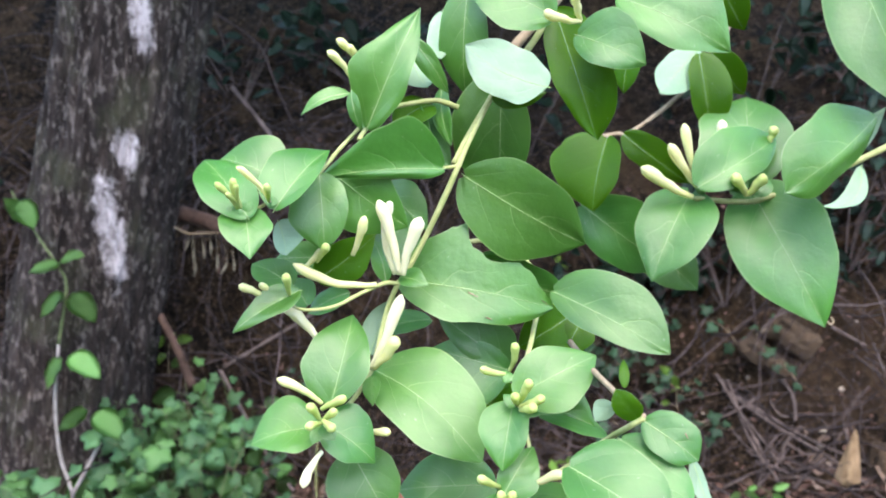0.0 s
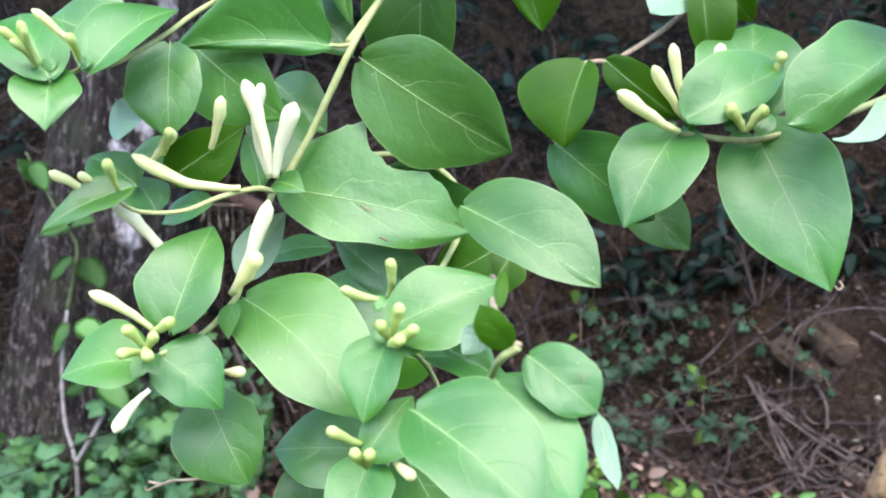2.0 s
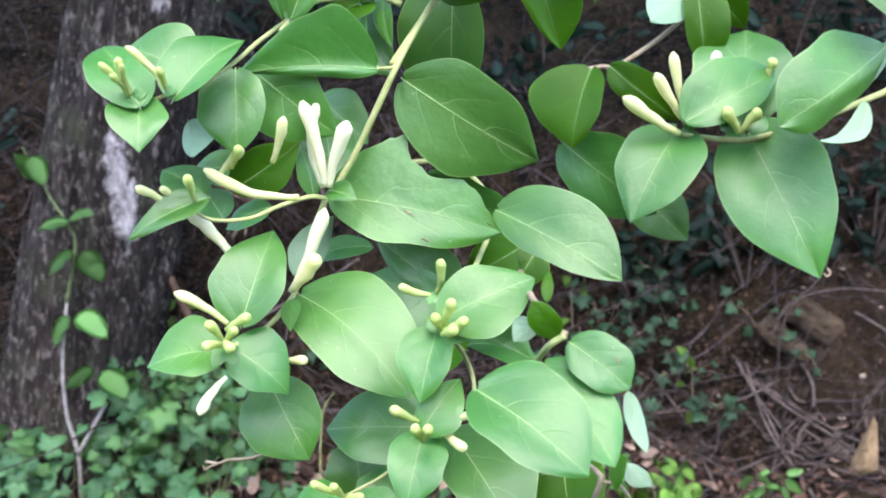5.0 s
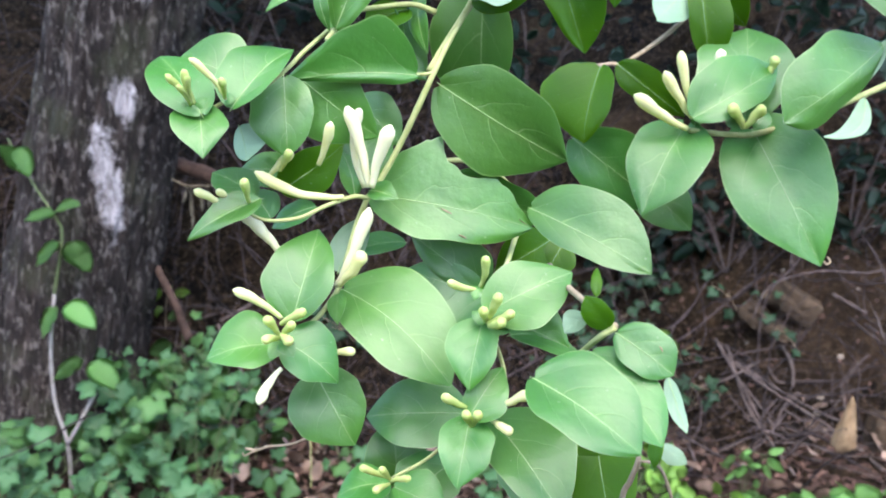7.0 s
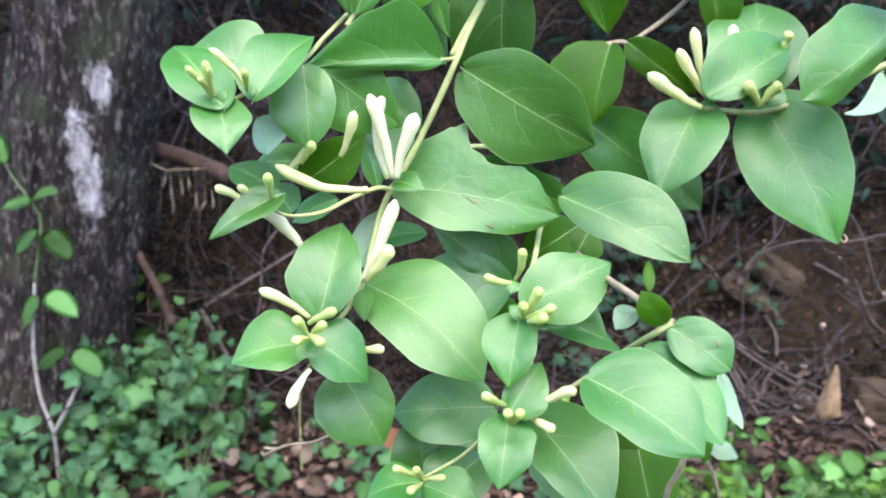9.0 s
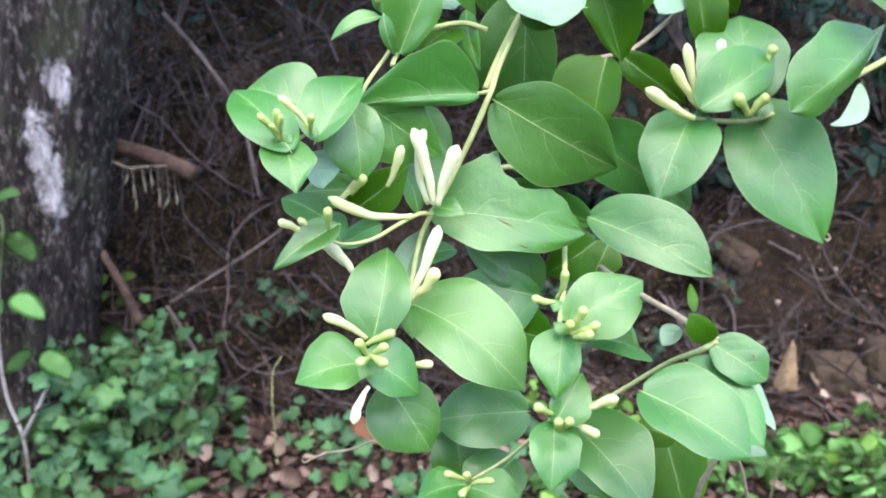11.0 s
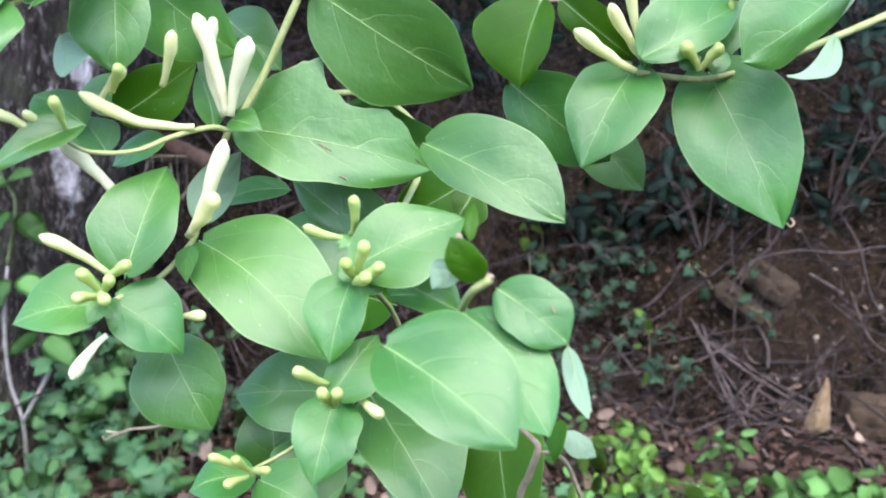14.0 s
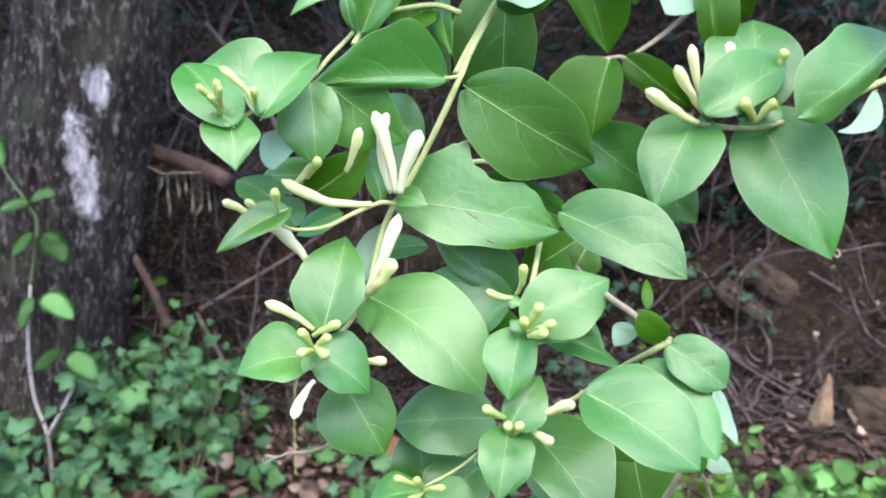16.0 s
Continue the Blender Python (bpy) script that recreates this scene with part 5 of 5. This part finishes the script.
leaf(vine, (-0.0325, 0.3910, 1.2589), (-0.0135, 0.3940, 1.2324), 0.0104, (0.25, -0.97, 0.06), skew=0.08)
leaf(vine, (-0.0166, 0.4433, 1.2747), (-0.0178, 0.4121, 1.2456), 0.0116, (0.01, -0.69, 0.72), under=True, skew=-0.21)
leaf(vine, (-0.0336, 0.4143, 1.2510), (-0.0244, 0.3948, 1.2334), 0.0174, (0.01, -0.68, 0.73), under=True, skew=0.06)
leaf(vine, (-0.0321, 0.4066, 1.2274), (-0.0238, 0.3829, 1.1982), 0.0143, (-0.64, -0.67, 0.36))
leaf(vine, (-0.0416, 0.3877, 1.2270), (-0.0572, 0.3875, 1.2349), 0.0216, (0.32, -0.71, 0.62))
leaf(vine, (-0.0177, 0.4098, 1.2349), (-0.0158, 0.3929, 1.2082), 0.0118, (-0.65, -0.67, 0.37))
leaf(vine, (-0.0378, 0.4209, 1.2212), (-0.0152, 0.4029, 1.1967), 0.0255, (-0.20, -0.87, 0.46))
leaf(vine, (-0.0498, 0.4197, 1.1842), (-0.0267, 0.4076, 1.1653), 0.0260, (-0.11, -0.89, 0.44))
leaf(vine, (0.0497, 0.4112, 1.2594), (0.0795, 0.3937, 1.2459), 0.0297, (-0.26, -0.91, 0.33), sharp=.6, base_round=.5, skew=-0.12)
leaf(vine, (0.0364, 0.4029, 1.2683), (-0.0043, 0.4089, 1.2868), 0.0354, (-0.00, -0.95, 0.30))
leaf(vine, (0.0789, 0.4557, 1.2816), (0.1340, 0.4344, 1.2538), 0.0454, (-0.20, -0.92, 0.34), sharp=.6, skew=-0.16)
leaf(vine, (0.0850, 0.4541, 1.2530), (0.0796, 0.4474, 1.2313), 0.0144, (-0.43, -0.83, 0.36), backlit=True, skew=-0.04)
leaf(vine, (0.1411, 0.4831, 1.2940), (0.1551, 0.4825, 1.2645), 0.0228, (-0.48, -0.86, -0.21), backlit=True)
bud(vine, (-0.0604, 0.3890, 1.2396), (-0.0643, 0.3841, 1.2467), (-0.0699, 0.3790, 1.2525), 0.0020, cream_bud)
bud(vine, (-0.0561, 0.3953, 1.2466), (-0.0605, 0.3903, 1.2528), (-0.0661, 0.3850, 1.2579), 0.0020, cream_bud)
bud(vine, (-0.0566, 0.3954, 1.2471), (-0.0582, 0.3900, 1.2512), (-0.0607, 0.3845, 1.2548), 0.0018, cream_bud)
bud(vine, (0.0501, 0.4040, 1.2657), (0.0404, 0.3981, 1.2666), (0.0311, 0.3924, 1.2692), 0.0025, cream_bud)
bud(vine, (0.0501, 0.4041, 1.2662), (0.0476, 0.3990, 1.2722), (0.0451, 0.3939, 1.2781), 0.0025, cream_bud)
stem(vine, [(-0.0127, 0.3824, 1.1994), (-0.0044, 0.3950, 1.2133), (0.0100, 0.4088, 1.2347), (0.0230, 0.4165, 1.2499), (0.0349, 0.4244, 1.2668), (0.0442, 0.4436, 1.2896), (0.0778, 0.5463, 1.3567)], 0.0014, 0.0019, stem_green)
stem(vine, [(0.0117, 0.4360, 1.2460), (0.0289, 0.4494, 1.2646), (0.0468, 0.4628, 1.2833), (0.0987, 0.5434, 1.3392)], 0.0026, 0.0031, stem_brown)
stem(vine, [(0.078, 0.546, 1.357), (0.380, 0.850, 1.700), (0.850, 1.250, 1.550), (1.250, 1.450, 0.900), (1.350, 1.500, -0.030)], 0.0022, 0.0070, stem_brown)
stem(vine, [(0.099, 0.543, 1.339), (0.450, 0.950, 1.660), (0.950, 1.300, 1.450), (1.300, 1.500, 0.800), (1.380, 1.530, -0.030)], 0.0024, 0.0060, stem_brown)
stem(vine, [(0.069, 0.336, 0.957), (0.120, 0.420, 0.620), (0.160, 0.500, 0.250), (0.180, 0.550, -0.030)], 0.0016, 0.0040, stem_brown)
# right-hand branch
stem(side_branch, [(0.3757, 0.6199, 1.2229), (0.3102, 0.5934, 1.1968), (0.2797, 0.5825, 1.1850), (0.2554, 0.5763, 1.1756), (0.2355, 0.5716, 1.1688), (0.1971, 0.5598, 1.1581), (0.1760, 0.5565, 1.1576), (0.1504, 0.5538, 1.1606)], 0.0024, 0.0018, stem_green)
stem(side_branch, [(0.2378, 0.5338, 1.0819), (0.2396, 0.5332, 1.0791), (0.2371, 0.5318, 1.0775), (0.2348, 0.5312, 1.0795)], 0.0007, 0.0006, stem_brown)
leaf(side_branch, (0.1922, 0.5739, 1.1653), (0.2027, 0.6143, 1.2309), 0.0620, (-0.24, -0.81, 0.54), sharp=.3, base_round=.5, skew=-0.04)
leaf(side_branch, (0.1498, 0.5443, 1.1688), (0.2113, 0.5657, 1.2033), 0.0394, (-0.12, -0.90, 0.38), sharp=.55, base_round=.5, bend=.03, skew=-0.16)
leaf(side_branch, (0.1500, 0.5628, 1.1621), (0.1159, 0.5230, 1.1145), 0.0502, (-0.13, -0.72, 0.68), sharp=.5, base_round=.35, heart=.10, tip_draw=.35, skew=-0.02)
leaf(side_branch, (0.1960, 0.5692, 1.1598), (0.2269, 0.5145, 1.0831), 0.0674, (-0.32, -0.74, 0.59), sharp=.55, base_round=.22, heart=.14, tip_draw=.3, arch=.06)
leaf(side_branch, (0.2599, 0.5350, 1.2130), (0.1965, 0.5000, 1.1700), 0.0450, (0.15, -0.97, 0.10), sharp=.12, base_round=.95, fold=-.25, wave=.25, arch=.06, heart=0, tip_draw=0, skew=0.14)
leaf(side_branch, (0.2294, 0.5300, 1.1821), (0.2647, 0.5400, 1.2179), 0.0143, (0.10, -0.95, 0.20), under=True, sharp=.4, base_round=.5, arch=.03, skew=-0.17)
leaf(side_branch, (0.2476, 0.5250, 1.1822), (0.2100, 0.4900, 1.1558), 0.0125, (-0.30, -0.58, 0.75), under=True, sharp=.5, base_round=.5, bend=.14, skew=-0.13)
leaf(side_branch, (0.1795, 0.5459, 1.1631), (0.1744, 0.5501, 1.1731), 0.0124, (-0.20, -0.93, 0.29))
leaf(side_branch, (0.1901, 0.5455, 1.1621), (0.1989, 0.5505, 1.1731), 0.0125, (-0.26, -0.79, 0.56))
leaf(side_branch, (0.1538, 0.5538, 1.1635), (0.1590, 0.5654, 1.1780), 0.0113, (0.13, -0.80, 0.59))
bud(side_branch, (0.1484, 0.5520, 1.1615), (0.1291, 0.5447, 1.1712), (0.1113, 0.5379, 1.1832), 0.0042, cream_bud)
bud(side_branch, (0.1525, 0.5555, 1.1684), (0.1410, 0.5508, 1.1826), (0.1307, 0.5462, 1.1976), 0.0037, cream_bud)
bud(side_branch, (0.1545, 0.5577, 1.1690), (0.1471, 0.5558, 1.1893), (0.1425, 0.5540, 1.2101), 0.0033, cream_bud)
bud(side_branch, (0.1745, 0.5733, 1.1887), (0.1740, 0.5742, 1.2003), (0.1735, 0.5751, 1.2119), 0.0035, white_bud)
bud(side_branch, (0.1819, 0.5443, 1.1628), (0.1766, 0.5398, 1.1704), (0.1702, 0.5351, 1.1773), 0.0037, green_bud)
bud(side_branch, (0.1833, 0.5444, 1.1628), (0.1868, 0.5398, 1.1702), (0.1918, 0.5349, 1.1760), 0.0037, green_bud)
bud(side_branch, (0.2042, 0.5669, 1.1961), (0.2051, 0.5655, 1.2015), (0.2060, 0.5641, 1.2068), 0.0033, green_bud)
leaf(side_branch, (0.2399, 0.5486, 1.3174), (0.2636, 0.4925, 1.2197), 0.0509, (-0.45, -0.79, 0.42), sharp=.3, base_round=.5, skew=0.03)
stem(side_branch, [(0.376, 0.620, 1.223), (0.620, 0.850, 1.360), (1.000, 1.100, 1.200), (1.350, 1.300, 0.700), (1.450, 1.400, -0.030)], 0.0022, 0.0060, stem_brown)
# back shoot
stem(back_shoot, [(0.0840, 0.6106, 1.1972), (0.1085, 0.6115, 1.2018), (0.1187, 0.6117, 1.2025), (0.1582, 0.6265, 1.2295), (0.1927, 0.6436, 1.2699), (0.2385, 0.6751, 1.3348)], 0.0016, 0.0017, stem_brown)
leaf(back_shoot, (0.0982, 0.5902, 1.2001), (0.0839, 0.5723, 1.1521), 0.0495, (-0.39, -0.79, 0.46), sharp=.4, base_round=.55, fold=.4, backlit=True, skew=0.17)
leaf(back_shoot, (0.1118, 0.6002, 1.2017), (0.1550, 0.5849, 1.1667), 0.0242, (-0.31, -0.95, -0.10), sharp=.6, backlit=True, wave=.15, skew=-0.04)
leaf(back_shoot, (0.0938, 0.6207, 1.1989), (0.0618, 0.6151, 1.1765), 0.0204, (-0.14, -0.94, 0.31), backlit=True, skew=0.05)
leaf(back_shoot, (0.0829, 0.6049, 1.1510), (0.1450, 0.5909, 1.1034), 0.0492, (-0.24, -0.97, -0.01), sharp=.4, base_round=.5, skew=-0.05)
leaf(back_shoot, (0.1684, 0.6200, 1.2611), (0.1349, 0.6000, 1.2285), 0.0286, (0.10, -0.90, 0.40), under=True, sharp=.5, base_round=.55)
leaf(back_shoot, (0.1684, 0.6165, 1.2577), (0.1762, 0.6060, 1.1993), 0.0296, (-0.20, -0.95, 0.20), sharp=.5, backlit=True, skew=-0.13)
leaf(back_shoot, (0.1811, 0.6293, 1.2595), (0.2061, 0.6298, 1.2269), 0.0250, (-0.35, -0.87, -0.35), backlit=True, skew=-0.11)
leaf(back_shoot, (0.1245, 0.6430, 1.1262), (0.1736, 0.6170, 1.0839), 0.0411, (-0.20, -0.91, 0.35), sharp=.4, skew=-0.06)
stem(back_shoot, [(0.239, 0.675, 1.335), (0.500, 0.950, 1.600), (1.000, 1.300, 1.400), (1.450, 1.600, 0.700), (1.550, 1.700, -0.030)], 0.0018, 0.0060, stem_brown)
